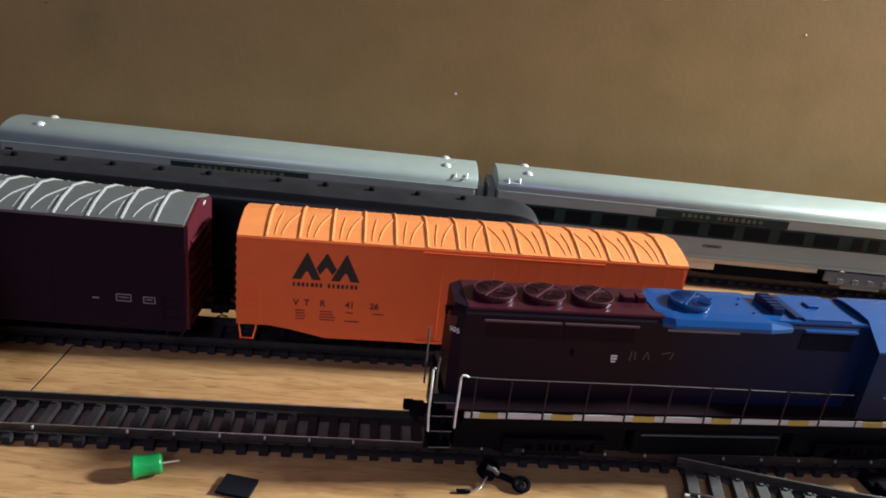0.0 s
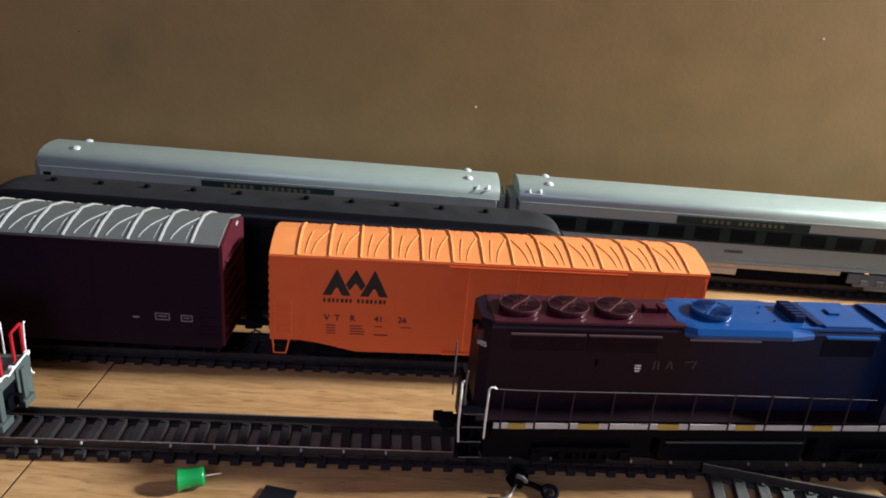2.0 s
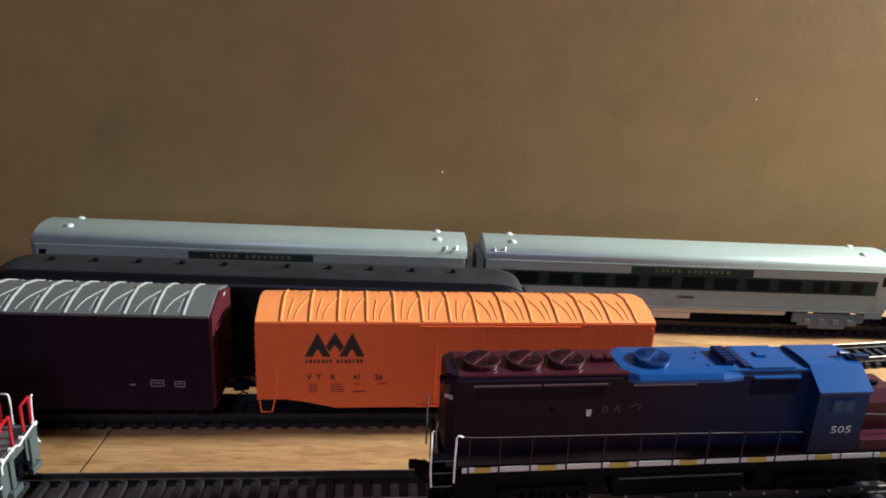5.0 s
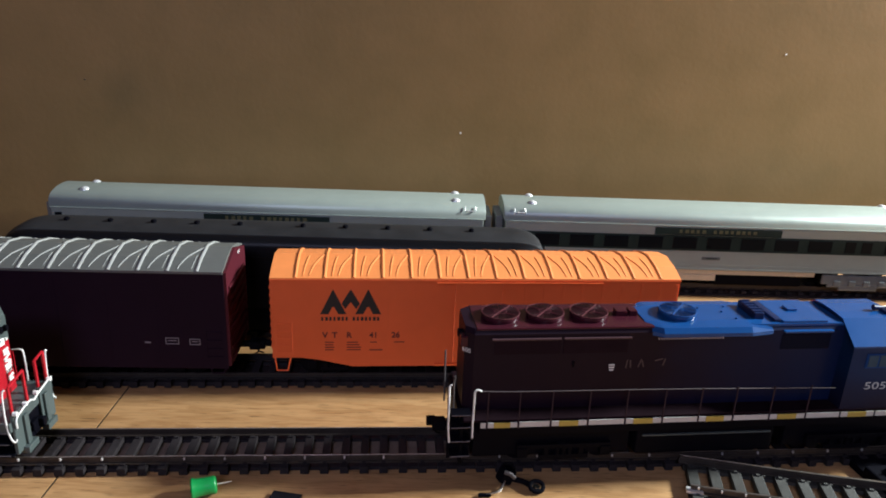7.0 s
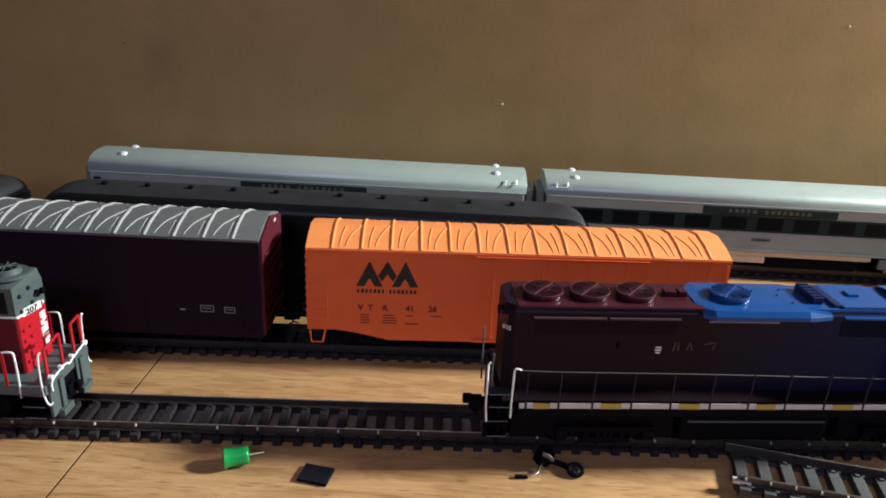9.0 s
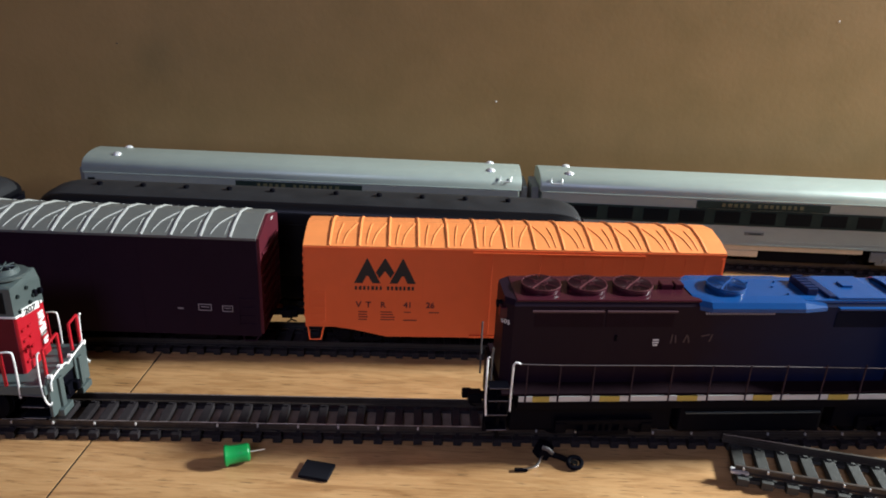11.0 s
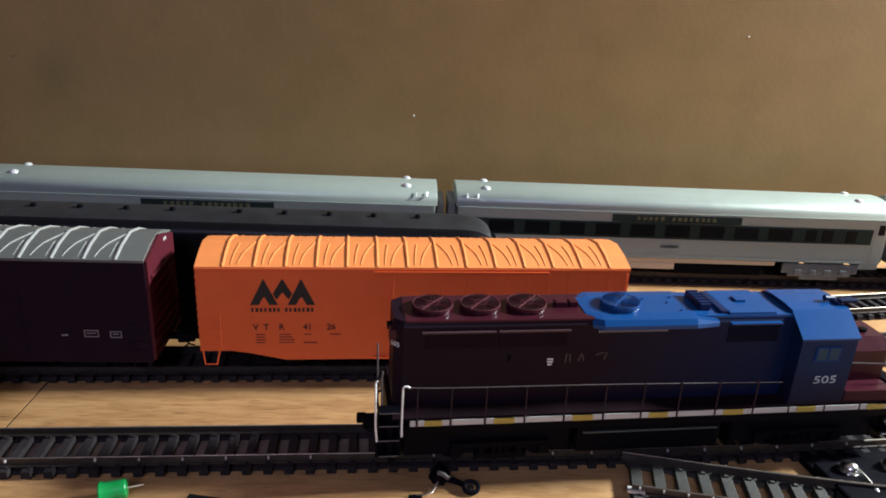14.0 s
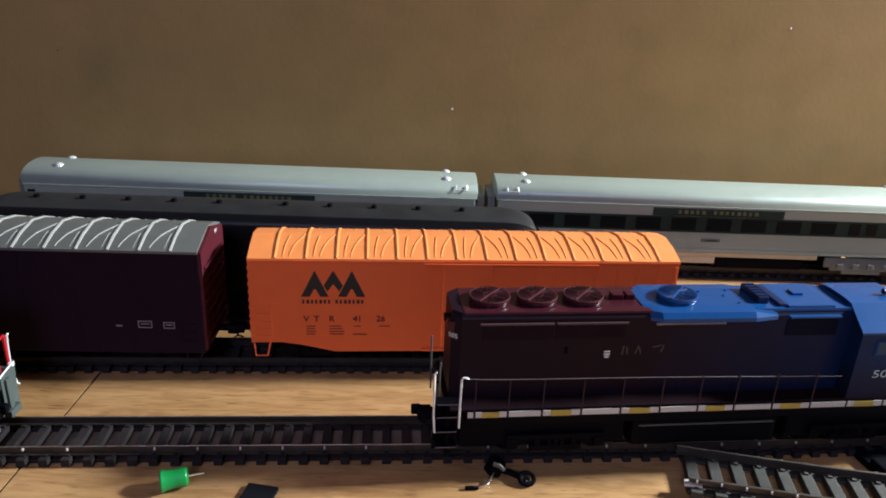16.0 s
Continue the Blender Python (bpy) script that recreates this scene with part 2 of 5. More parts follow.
# Dark strip on two tracks; below the boxcars it is painted shade.
DARKSTRIP = mat("dark_track_strip", (0.022, 0.017, 0.018), 0.9, vary=0.3, scale=400, bump=0.5, spec=0.1)
PINKWIRE = mat("pink_wire_insulation", (0.6, 0.12, 0.14), 0.4)
GRILLE = mat("dark_maroon_grille", (0.014, 0.0065, 0.0095), 0.7, spec=0.05, vary=0.2)
# Fan wells are flat discs; the shade of a recess is put into both colours.
WELL = mat("shaded_maroon_fan_well", (0.016, 0.004, 0.006), 0.45, spec=0.2)
WELLBLUE = mat("shaded_blue_fan_well", (0.003, 0.016, 0.065), 0.4, spec=0.2)
DARKNAVY = mat("dark_navy_intake", (0.0035, 0.0055, 0.016), 0.6, spec=0.06)
NAVY = mat("navy_filter_paint", (0.0035, 0.014, 0.060), 0.4, spec=0.25)
WIRE = mat("thin_pale_wire", (0.095, 0.08, 0.086), 0.45, metal=0.2)
POST = mat("dark_stanchion_paint", (0.036, 0.022, 0.028), 0.6, spec=0.1)



def smudge(m, centre, size, tint):
    """A faint greasy smudge on the paint round one place, with an uneven border."""
    N, Lk = m.node_tree.nodes, m.node_tree.links
    p = N["Principled BSDF"]
    tc = N.new("ShaderNodeTexCoord")
    n = N.new("ShaderNodeTexNoise")
    n.inputs["Scale"].default_value = 70
    n.inputs["Detail"].default_value = 4
    Lk.new(tc.outputs["Object"], n.inputs["Vector"])
    d = N.new("ShaderNodeVectorMath")
    d.operation = "DISTANCE"
    Lk.new(tc.outputs["Object"], d.inputs[0])
    d.inputs[1].default_value = centre
    add = N.new("ShaderNodeMath")
    add.operation = "MULTIPLY_ADD"
    add.inputs[1].default_value = size * 1.6
    Lk.new(n.outputs["Fac"], add.inputs[0])
    Lk.new(d.outputs["Value"], add.inputs[2])
    mr = N.new("ShaderNodeMapRange")
    mr.inputs[1].default_value, mr.inputs[2].default_value = size * 0.8, size * 2.0
    mr.inputs[3].default_value, mr.inputs[4].default_value = 1.0, 0.0
    Lk.new(add.outputs[0], mr.inputs[0])
    mix = N.new("ShaderNodeMix")
    mix.data_type, mix.blend_type = "RGBA", "MULTIPLY"
    source = p.inputs["Base Color"].links[0].from_socket
    Lk.new(mr.outputs[0], mix.inputs[0])
    Lk.new(source, mix.inputs[6])
    mix.inputs[7].default_value = (*tint, 1)
    Lk.new(mix.outputs[2], p.inputs["Base Color"])


smudge(WALL, (-0.204, 0, 0.107), 0.022, (0.84, 0.88, 0.90))

# ---- mesh helpers ----


def link_mesh(name, bm, material, smooth=False):
    me = bpy.data.meshes.new(name)
    bmesh.ops.recalc_face_normals(bm, faces=bm.faces)
    bm.to_mesh(me)
    bm.free()
    me.materials.append(material)
    if smooth:
        me.shade_smooth()
        me.set_sharp_from_angle(angle=radians(40))
    return new(name, me)


def part(name, bm, material, parent, label="", smooth=False):
    """Links a bmesh as one mesh object under a thing or a part."""
    ob = link_mesh(name, bm, material, smooth)
    ob.parent = parent
    if label:
        tagged(ob, label)
    return ob


def thing(name, label, category, m, group="", kind=""):
    ob = new(name)
    ob.empty_display_size = 0.01
    ob.matrix_world = m
    return tagged(ob, label, category, group, kind)


def box(bm, x0, x1, y0, y1, z0, z1, bevel=0.0, m=None):
    r = bmesh.ops.create_cube(bm, size=1.0)
    vs = r["verts"]
    mm = Matrix.Translation(((x0 + x1) / 2, (y0 + y1) / 2, (z0 + z1) / 2)) @ Matrix.Diagonal((abs(x1 - x0), abs(y1 - y0), abs(z1 - z0), 1))
    bmesh.ops.transform(bm, matrix=(m @ mm) if m else mm, verts=vs)
    if bevel:
        es = list({e for v in vs for e in v.link_edges})
        bmesh.ops.bevel(bm, geom=es, offset=bevel, segments=2, profile=0.6, affect="EDGES")
    return bm


def boxes(*rows, bevel=0.0):
    bm = bmesh.new()
    for r in rows:
        box(bm, *r, bevel=bevel)
    return bm


def cyl(bm, centre, radius, depth, axis="z", seg=20, r2=None, bevel=0.0):
    rot = {"z": pose(0, 0, 0), "x": pose(0, 0, 0, 0, 90, 0), "y": pose(0, 0, 0, 90, 0, 0)}[axis]
    r = bmesh.ops.create_cone(bm, cap_ends=True, segments=seg, radius1=radius, radius2=radius if r2 is None else r2, depth=depth,
                              matrix=Matrix.Translation(centre) @ rot)
    if bevel:
        es = [e for e in {e for v in r["verts"] for e in v.link_edges} if len(e.link_faces) == 2 and any(len(f.verts) > 4 for f in e.link_faces)]
        bmesh.ops.bevel(bm, geom=es, offset=bevel, segments=2, affect="EDGES")
    return bm


def sweep(bm, prof, xs, scale=None):
    """A closed yz outline carried along x, capped at both ends. scale: per station (sy, sz, dz)."""
    rings = []
    for i, x in enumerate(xs):
        sy, sz, dz = scale[i] if scale else (1, 1, 0)
        rings.append([bm.verts.new((x, y * sy, z * sz + dz)) for y, z in prof])
    n = len(prof)
    for a, b in zip(rings, rings[1:]):
        for i in range(n):
            bm.faces.new((a[i], a[(i + 1) % n], b[(i + 1) % n], b[i]))
    bm.faces.new(rings[0])
    bm.faces.new(list(reversed(rings[-1])))
    return bm


def tube(bm, pts, radius, seg=8, closed=False):
    """A wire of round section along a line of points."""
    pts = [Vector(p) for p in pts]
    rings, n = [], len(pts)
    up = None
    for i, p in enumerate(pts):
        a = pts[i - 1] if (i or closed) else p
        b = pts[(i + 1) % n] if (i < n - 1 or closed) else p
        d = (b - a).normalized()
        if up is None:
            up = d.orthogonal().normalized()
        up = (up - d * up.dot(d)).normalized()
        side = d.cross(up)
        rings.append([bm.verts.new(p + (up * math.cos(t) + side * math.sin(t)) * radius) for t in [2 * math.pi * k / seg for k in range(seg)]])
    pairs = list(zip(rings, rings[1:])) + ([(rings[-1], rings[0])] if closed else [])
    for a, b in pairs:
        for i in range(seg):
            bm.faces.new((a[i], a[(i + 1) % seg], b[(i + 1) % seg], b[i]))
    if not closed:
        bm.faces.new(rings[0])
        bm.faces.new(list(reversed(rings[-1])))
    return bm


def smooth_line(pts, steps=6):
    """Catmull-Rom points through a line."""
    pts = [Vector(p) for p in pts]
    out = []
    for i in range(len(pts) - 1):
        a, b, c, d = pts[max(i - 1, 0)], pts[i], pts[i + 1], pts[min(i + 2, len(pts) - 1)]
        for k in range(steps):
            t = k / steps
            out.append(0.5 * ((2 * b) + (c - a) * t + (2 * a - 5 * b + 4 * c - d) * t * t + (3 * b - a - 3 * c + d) * t ** 3))
    return out + [pts[-1]]


def flat_shape(bm, outline, y, depth=0.00012):
    """An xz outline facing -y, with a little thickness."""
    front = [bm.verts.new((x, y - depth, z)) for x, z in outline]
    back = [bm.verts.new((x, y + 0.0001, z)) for x, z in outline]
    n = len(outline)
    bm.faces.new(front)
    bm.faces.new(list(reversed(back)))
    for i in range(n):
        bm.faces.new((front[i], back[i], back[(i + 1) % n], front[(i + 1) % n]))
    return bm


def lettering(name, text, size, m, material, parent, label="", width=None, spacing=1.0, bold=0.0):
    """Letters from the built-in font as a thin mesh; m places them (x along the line, y up the letters)."""
    cu = bpy.data.curves.new(name, "FONT")
    cu.body, cu.size, cu.extrude = text, size, 0.00006
    cu.space_character = spacing
    cu.offset = bold
    cu.resolution_u = 3
    ob = bpy.data.objects.new(name, cu)
    me = bpy.data.meshes.new_from_object(ob)
    bpy.data.objects.remove(ob)
    if width:
        w = max(v.co.x for v in me.vertices) - min(v.co.x for v in me.vertices)
        x0 = min(v.co.x for v in me.vertices)
        for v in me.vertices:
            v.co.x = (v.co.x - x0) * width / w
    me.transform(m)
    me.materials.clear()
    me.materials.append(material)
    o = new(name, me)
    o.parent = parent
    if label:
        tagged(o, label)
    return o


FRONT = pose(0, 0, 0, 90, 0, 0)  # letters that face -y


def at_front(x, y, z):
    return Matrix.Translation((x, y, z)) @ FRONT


ZR = 0.006  # top of the rails over the board

# ---- the room ----
ROOM = pose(0.1, 0.1690, 0, 0, 0, 0.5)


def wall_box(name, label, rows, material, m=None):
    bm = boxes(*rows)
    ob = link_mesh(name, bm, material)
    if m:
        ob.matrix_world = m
    return tagged(ob, label, "wall", kind="structure")


wall_box("wall_north", "tan satin-painted room wall behind the trains", [(-3.2, 3.2, 0, 0.12, -0.78, 2.0)], WALL, ROOM)
wall_box("wall_west", "tan painted side wall", [(-3.32, -3.2, -3.6, 0.12, -0.78, 2.0)], WALL, ROOM)
wall_box("wall_east", "tan painted side wall", [(3.2, 3.32, -3.6, 0.12, -0.78, 2.0)], WALL, ROOM)
wall_box("wall_south", "tan painted wall behind", [(-3.32, 3.32, -3.72, -3.6, -0.78, 2.0)], WALL, ROOM)
tagged(wall_box("ceiling", "plain white ceiling", [(-3.32, 3.32, -3.72, 0.12, 2.0, 2.12)], CEIL, ROOM), category="ceiling")
tagged(wall_box("floor", "dark carpeted floor", [(-3.32, 3.32, -3.72, 0.12, -0.88, -0.78)], FLOOR, ROOM), category="floor")

random.seed(11)
for k in range(3):
    r = random.uniform(0.0005, 0.0007)
    nib = bmesh.new()
    bmesh.ops.create_uvsphere(nib, u_segments=8, v_segments=6, radius=r, matrix=Matrix.Diagonal((1, 0.25, 1 if k < 2 else 0.5, 1)))
    spot = ((0.203, 0.141), (-0.003, 0.086), (-0.2275, 0.1125))[k]
    nob = link_mesh("paint_nib", nib, CEIL if k < 2 else INK, smooth=True)
    nob.matrix_world = ROOM @ pose(spot[0], -0.0002, spot[1])
    tagged(nob, "tiny dried paint speck on the wall", "paint speck", "paint specks", "structure")

# ---- the layout board ----
BOARD = pose(-0.0655, -0.0385, 0, 0, 0, -4.2)
table = thing("layout_table", "oak-veneered layout table of butted boards", "table", BOARD, kind="structure")
part("board", boxes((-1.25, -0.00045, -0.62, 0.25, -0.018, 0)), WOOD, table)
part("board", boxes((0.00045, 1.25, -0.62, 0.25, -0.018, 0)), WOOD, table)
part("joint", boxes((-0.00045, 0.00045, -0.62, 0.25, -0.018, -0.0003)), INK, table, "dark joint line")
part("underframe", boxes((-1.2, 1.2, -0.6, -0.55, -0.1, -0.018), (-1.2, 1.2, 0.06, 0.1, -0.1, -0.018)), WOOD, table)
for lx in (-1.15, 1.15):
    for ly in (-0.58, 0.05):
        part("leg", boxes((lx - 0.03, lx + 0.03, ly - 0.03, ly + 0.03, -0.78, -0.1)), WOOD, table)

# ---- track ----


def tie_mesh(name, material, length=0.0248, width=0.0031):
    bm = bmesh.new()
    box(bm, -width / 2, width / 2, -length / 2, length / 2, 0.0003, 0.0031, bevel=0.0002)
    for s in (-1, 1):
        for d in (-1, 1):
            box(bm, -0.0007, 0.0007, s * 0.0083 + d * 0.0017 - 0.0005, s * 0.0083 + d * 0.0017 + 0.0005, 0.003, 0.0037)
    me = bpy.data.meshes.new(name)
    bm.to_mesh(me)
    bm.free()
    me.materials.append(material)
    return me


TIE_MESH = tie_mesh("tie", TIE)
TIE_GREY_MESH = tie_mesh("tie_grey", TIEGREY, width=0.0038)
SPIKE = bmesh.new()
box(SPIKE, -0.0003, 0.0003, -0.0006, 0.0003, 0.0048, 0.0058, bevel=0.00015)
SPIKE_MESH = bpy.data.meshes.new("spike")
SPIKE.to_mesh(SPIKE_MESH)
SPIKE.free()
SPIKE_MESH.materials.append(SPIKEMETAL)


def track(name, label, line, pitch=0.0072, tie=None, phase=0.0, spikes=(), z=0.0, top=RAIL, ties_from=0.0, lead=0.0):
    """Rails and ties along a line of (x, y) points."""
    tie = tie or TIE_MESH
    root = thing(name, label, "track", pose(0, 0, z), group="model railway tracks")
    pts = [Vector((x, y, 0)) for x, y in line]
    dist = [0.0]
    for a, b in zip(pts, pts[1:]):
        dist.append(dist[-1] + (b - a).length)

    def along(s):
        for i in range(len(pts) - 1):
            if s <= dist[i + 1] or i == len(pts) - 2:
                d = (pts[i + 1] - pts[i]).normalized()
                return pts[i] + d * (s - dist[i]), d

    for side in (-1, 1):
        bm = bmesh.new()
        rings = []
        prof = [(-0.0011, 0.0031), (0.0011, 0.0031), (0.0011, 0.0035), (0.0003, 0.0037), (0.0003, 0.0051), (0.00048, 0.0053),
                (0.00048, 0.0059), (0.0003, 0.006), (-0.0003, 0.006), (-0.00048, 0.0059), (-0.00048, 0.0053), (-0.0003, 0.0051), (-0.0003, 0.0037), (-0.0011, 0.0035)]
        run = [pts[0] - (pts[1] - pts[0]).normalized() * lead] + pts if lead and side > 0 else pts
        for i, p in enumerate(run):
            d = (run[min(i + 1, len(run) - 1)] - run[max(i - 1, 0)]).normalized()
            nrm = Vector((-d.y, d.x, 0))
            rings.append([bm.verts.new(p + nrm * (side * 0.00873 + u) + Vector((0, 0, v))) for u, v in prof])
        k = len(prof)
        for a, b in zip(rings, rings[1:]):
            for i in range(k):
                bm.faces.new((a[i], a[(i + 1) % k], b[(i + 1) % k], b[i]))
        bm.faces.new(rings[0])
        bm.faces.new(list(reversed(rings[-1])))
        rail = part("rail", bm, top, root)
        if top is not SHADERAIL:
            head = []
            for i, p in enumerate(run):
                d = (run[min(i + 1, len(run) - 1)] - run[max(i - 1, 0)]).normalized()
                head.append(tuple(p + Vector((-d.y, d.x, 0)) * side * 0.00873 + Vector((0, 0, 0.0059))))
            part("rail_head", tube(bmesh.new(), head, 0.00026, 6), WORN, rail, "thin worn bright rail head")
        bm = bmesh.new()
        rings = []
        for i, p in enumerate(pts):
            d = (pts[min(i + 1, len(pts) - 1)] - pts[max(i - 1, 0)]).normalized()
            nrm = Vector((-d.y, d.x, 0))
            rings.append([bm.verts.new(p + nrm * (side * 0.00873 + u) + Vector((0, 0, v))) for u, v in ((-0.0013, 0.0002), (0.0013, 0.0002), (0.0013, 0.0016), (-0.0013, 0.0016))])
        for a, b in zip(rings, rings[1:]):
            for i in range(4):
                bm.faces.new((a[i], a[(i + 1) % 4], b[(i + 1) % 4], b[i]))
        bm.faces.new(rings[0])
        bm.faces.new(list(reversed(rings[-1])))
        part("tie_web", bm, tie.materials[0], root)
    s, i = phase + ties_from, 0
    while s < dist[-1]:
        p, d = along(s)
        o = new("tie", tie)
        o.parent = root
        o.matrix_local = Matrix.Translation((p.x, p.y, 0)) @ Matrix.Rotation(math.atan2(d.y, d.x), 4, "Z")
        if (i % 2 == 0 and i % 14 != 8) if spikes == "some" else (i in spikes):
            for side in (-1, 1):
                q = new("spike", SPIKE_MESH)
                q.parent = root
                nrm = Vector((-d.y, d.x, 0))
                c = p + nrm * side * 0.0093
                q.matrix_local = Matrix.Translation((c.x, c.y, 0)) @ Matrix.Rotation(math.atan2(d.y, d.x), 4, "Z")
        s += pitch
        i += 1
    return root


def arc_line(x0, y0, slope, x1, bend_x, radius, x2, step=0.012):
    """Straight from x0 to bend_x with a slope, then bending to +y on a radius, to x2."""
    out = [(x0, y0)]
    n = max(2, int((bend_x - x0) / 0.05))
    for i in range(1, n + 1):
        x = x0 + (bend_x - x0) * i / n
        out.append((x, y0 + slope * (x - x0)))
    yb = out[-1][1]
    x = bend_x
    while x < x2:
        x += step
        d = x - bend_x
        out.append((x, yb + slope * d + radius - math.sqrt(radius * radius - d * d)))
    return out


front_track = track("front_track", "dark sectional track with tarnished rails, part empty", arc_line(-0.30, -0.0401, -0.014, 0, 0.13, 2.3, 0.40), spikes="some", phase=0.0038, pitch=0.00719)
# Thin sheet between the rails whose grey-brown stands for shade on the wood.
bm = boxes((-0.30, 0.13, -0.0076, 0.0076, 0.0001, 0.0004))
bmesh.ops.transform(bm, matrix=Matrix.Translation((0, -0.0401 - 0.014 * 0.30, 0)) @ Matrix.Rotation(math.atan(-0.014), 4, "Z"), verts=bm.verts)
part("dust_strip", bm, TRACKSHADE, front_track, "grey-brown strip of painted shade between the rails")
box_track = track("boxcar_track", "dark sectional track under the boxcars", arc_line(-0.30, 0.0200, -0.012, 0, 0.20, 0.62, 0.50), phase=0.003, top=SHADERAIL)
# Strip that paints the boxcars' shade on the board between the ties.
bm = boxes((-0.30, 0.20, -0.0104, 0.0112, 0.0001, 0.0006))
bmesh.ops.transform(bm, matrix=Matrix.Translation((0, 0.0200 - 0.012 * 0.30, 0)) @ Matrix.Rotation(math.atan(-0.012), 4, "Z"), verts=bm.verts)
part("roadbed", bm, DARKSTRIP, box_track, "dark strip of painted shade between the ties")


def eased_line(x0, y0, x1, slope_at, step=0.01):
    """Points from x0 to x1 along which the slope is given by a function of x."""
    out, y = [(x0, y0)], y0
    for i in range(round((x1 - x0) / step)):
        x = x0 + i * step
        y += slope_at(x + step / 2) * step
        out.append((x + step, y))
    return out


track("coach_track", "dark track under the black coaches", eased_line(-0.34, 0.0836, 0.50, lambda x: -0.053 + min(max(x - 0.02, 0) / 1.67, 0.108) + max(x - 0.30, 0) / 0.90), phase=0.001)
rear_line = arc_line(-0.32, 0.155, -0.055, 0, 0.55, 2.0, 0.56)
rear_track = track("rear_track", "dark track on a dark strip along the wall", rear_line, phase=0.002)
# Added strip that keeps the gaps between these ties dark.
bm = boxes((-0.44, 0.44, -0.0138, 0.0138, 0.0001, 0.0014), bevel=0.0003)
bmesh.ops.transform(bm, matrix=Matrix.Translation((0.12, 0.155 - 0.055 * 0.44, 0)) @ Matrix.Rotation(math.atan(-0.055), 4, "Z"), verts=bm.verts)
part("roadbed", bm, DARKSTRIP, rear_track, "dark strip that fills the gaps between the ties")
swline = [(0.1598 + 0.012 * i, -0.0670 - 0.0034 * i + 0.00005 * i * i) for i in range(14)]
track("loose_track_section", "grey-tied loose track section lying askew by the locomotive", swline, pitch=0.0079, tie=TIE_GREY_MESH, phase=0.0025, spikes=range(0, 40, 1), z=0.0008, lead=0.002, top=DARKRAIL)
loose = bpy.data.objects["loose_track_section"]
away = (Vector(swline[1]) - Vector(swline[0])).normalized()
for k in (-1,):
    c = Vector(swline[0]) + Vector((-away.y, away.x)) * k * 0.00873
    bm = boxes((-0.0015, 0.0045, -0.0014, 0.0014, 0.0030, 0.0042), bevel=0.0004)
    bmesh.ops.transform(bm, matrix=Matrix.Translation((c.x, c.y, 0)) @ Matrix.Rotation(math.atan2(away.y, away.x), 4, "Z"), verts=bm.verts)
    part("rail_joiner", bm, SPIKEMETAL, loose, "bright metal rail joiner")

# ---- rolling stock ----


def wheelset(parent, x, r=0.0058):
    bm = bmesh.new()
    for s in (-1, 1):
        cyl(bm, (x, s * 0.0083, r), r, 0.0022, "y", 24)
        cyl(bm, (x, s * 0.0071, r), r + 0.0006, 0.0006, "y", 24)
    cyl(bm, (x, 0, r), 0.0011, 0.022, "y", 10)
    return part("wheelset", bm, BLACK, parent, smooth=True)


def truck(parent, x, wheelbase, material, r=0.0058, half=0.0125):
    bm = bmesh.new()
    w = wheelbase / 2
    for s in (-1, 1):
        y = s * half
        box(bm, x - w - 0.002, x + w + 0.002, y - 0.0007, y + 0.0007, r + 0.0012, r + 0.0032, bevel=0.0003)
        box(bm, x - w * 0.6, x + w * 0.6, y - 0.0007, y + 0.0007, r - 0.0032, r - 0.0012, bevel=0.0003)
        for k in (-1, 1):
            box(bm, x + k * w - 0.002, x + k * w + 0.002, y - 0.0011, y + 0.0011, r - 0.002, r + 0.002, bevel=0.0004)
            box(bm, x + k * w * 0.42 - 0.0009, x + k * w * 0.42 + 0.0009, y - 0.0006, y + 0.0006, r - 0.002, r + 0.002)
        for k in (-0.3, 0, 0.3):
            cyl(bm, (x + k * w * 0.5, y, r + 0.0), 0.0008, 0.0036, "z", 8)
    box(bm, x - 0.002, x + 0.002, -half, half, r + 0.0005, r + 0.0035, bevel=0.0003)
    t = part("truck", bm, material, parent)
    for k in (-1, 1):
        wheelset(t, x + k * w, r)
    return t


def coupler(parent, x, d, z=0.0098):
    """Knuckle coupler that sticks out to the side d of x."""
    bm = bmesh.new()
    box(bm, min(x, x + d * 0.006), max(x, x + d * 0.006), -0.0012, 0.0012, z - 0.0012, z + 0.0012, bevel=0.0003)
    box(bm, min(x + d * 0.0055, x + d * 0.0105), max(x + d * 0.0055, x + d * 0.0105), -0.0028, 0.0018, z - 0.0019, z + 0.0019, bevel=0.0006)
    box(bm, min(x + d * 0.009, x + d * 0.0125), max(x + d * 0.009, x + d * 0.0125), 0.0004, 0.0028, z - 0.0017, z + 0.0017, bevel=0.0006)
    tube(bm, [(x + d * 0.009, 0, z - 0.001), (x + d * 0.009, 0, z - 0.004), (x + d * 0.007, 0.002, z - 0.006)], 0.00035, 6)
    return part("coupler", bm, BLACK, parent)


BOX_L, BOX_H = 0.1760, 0.0178


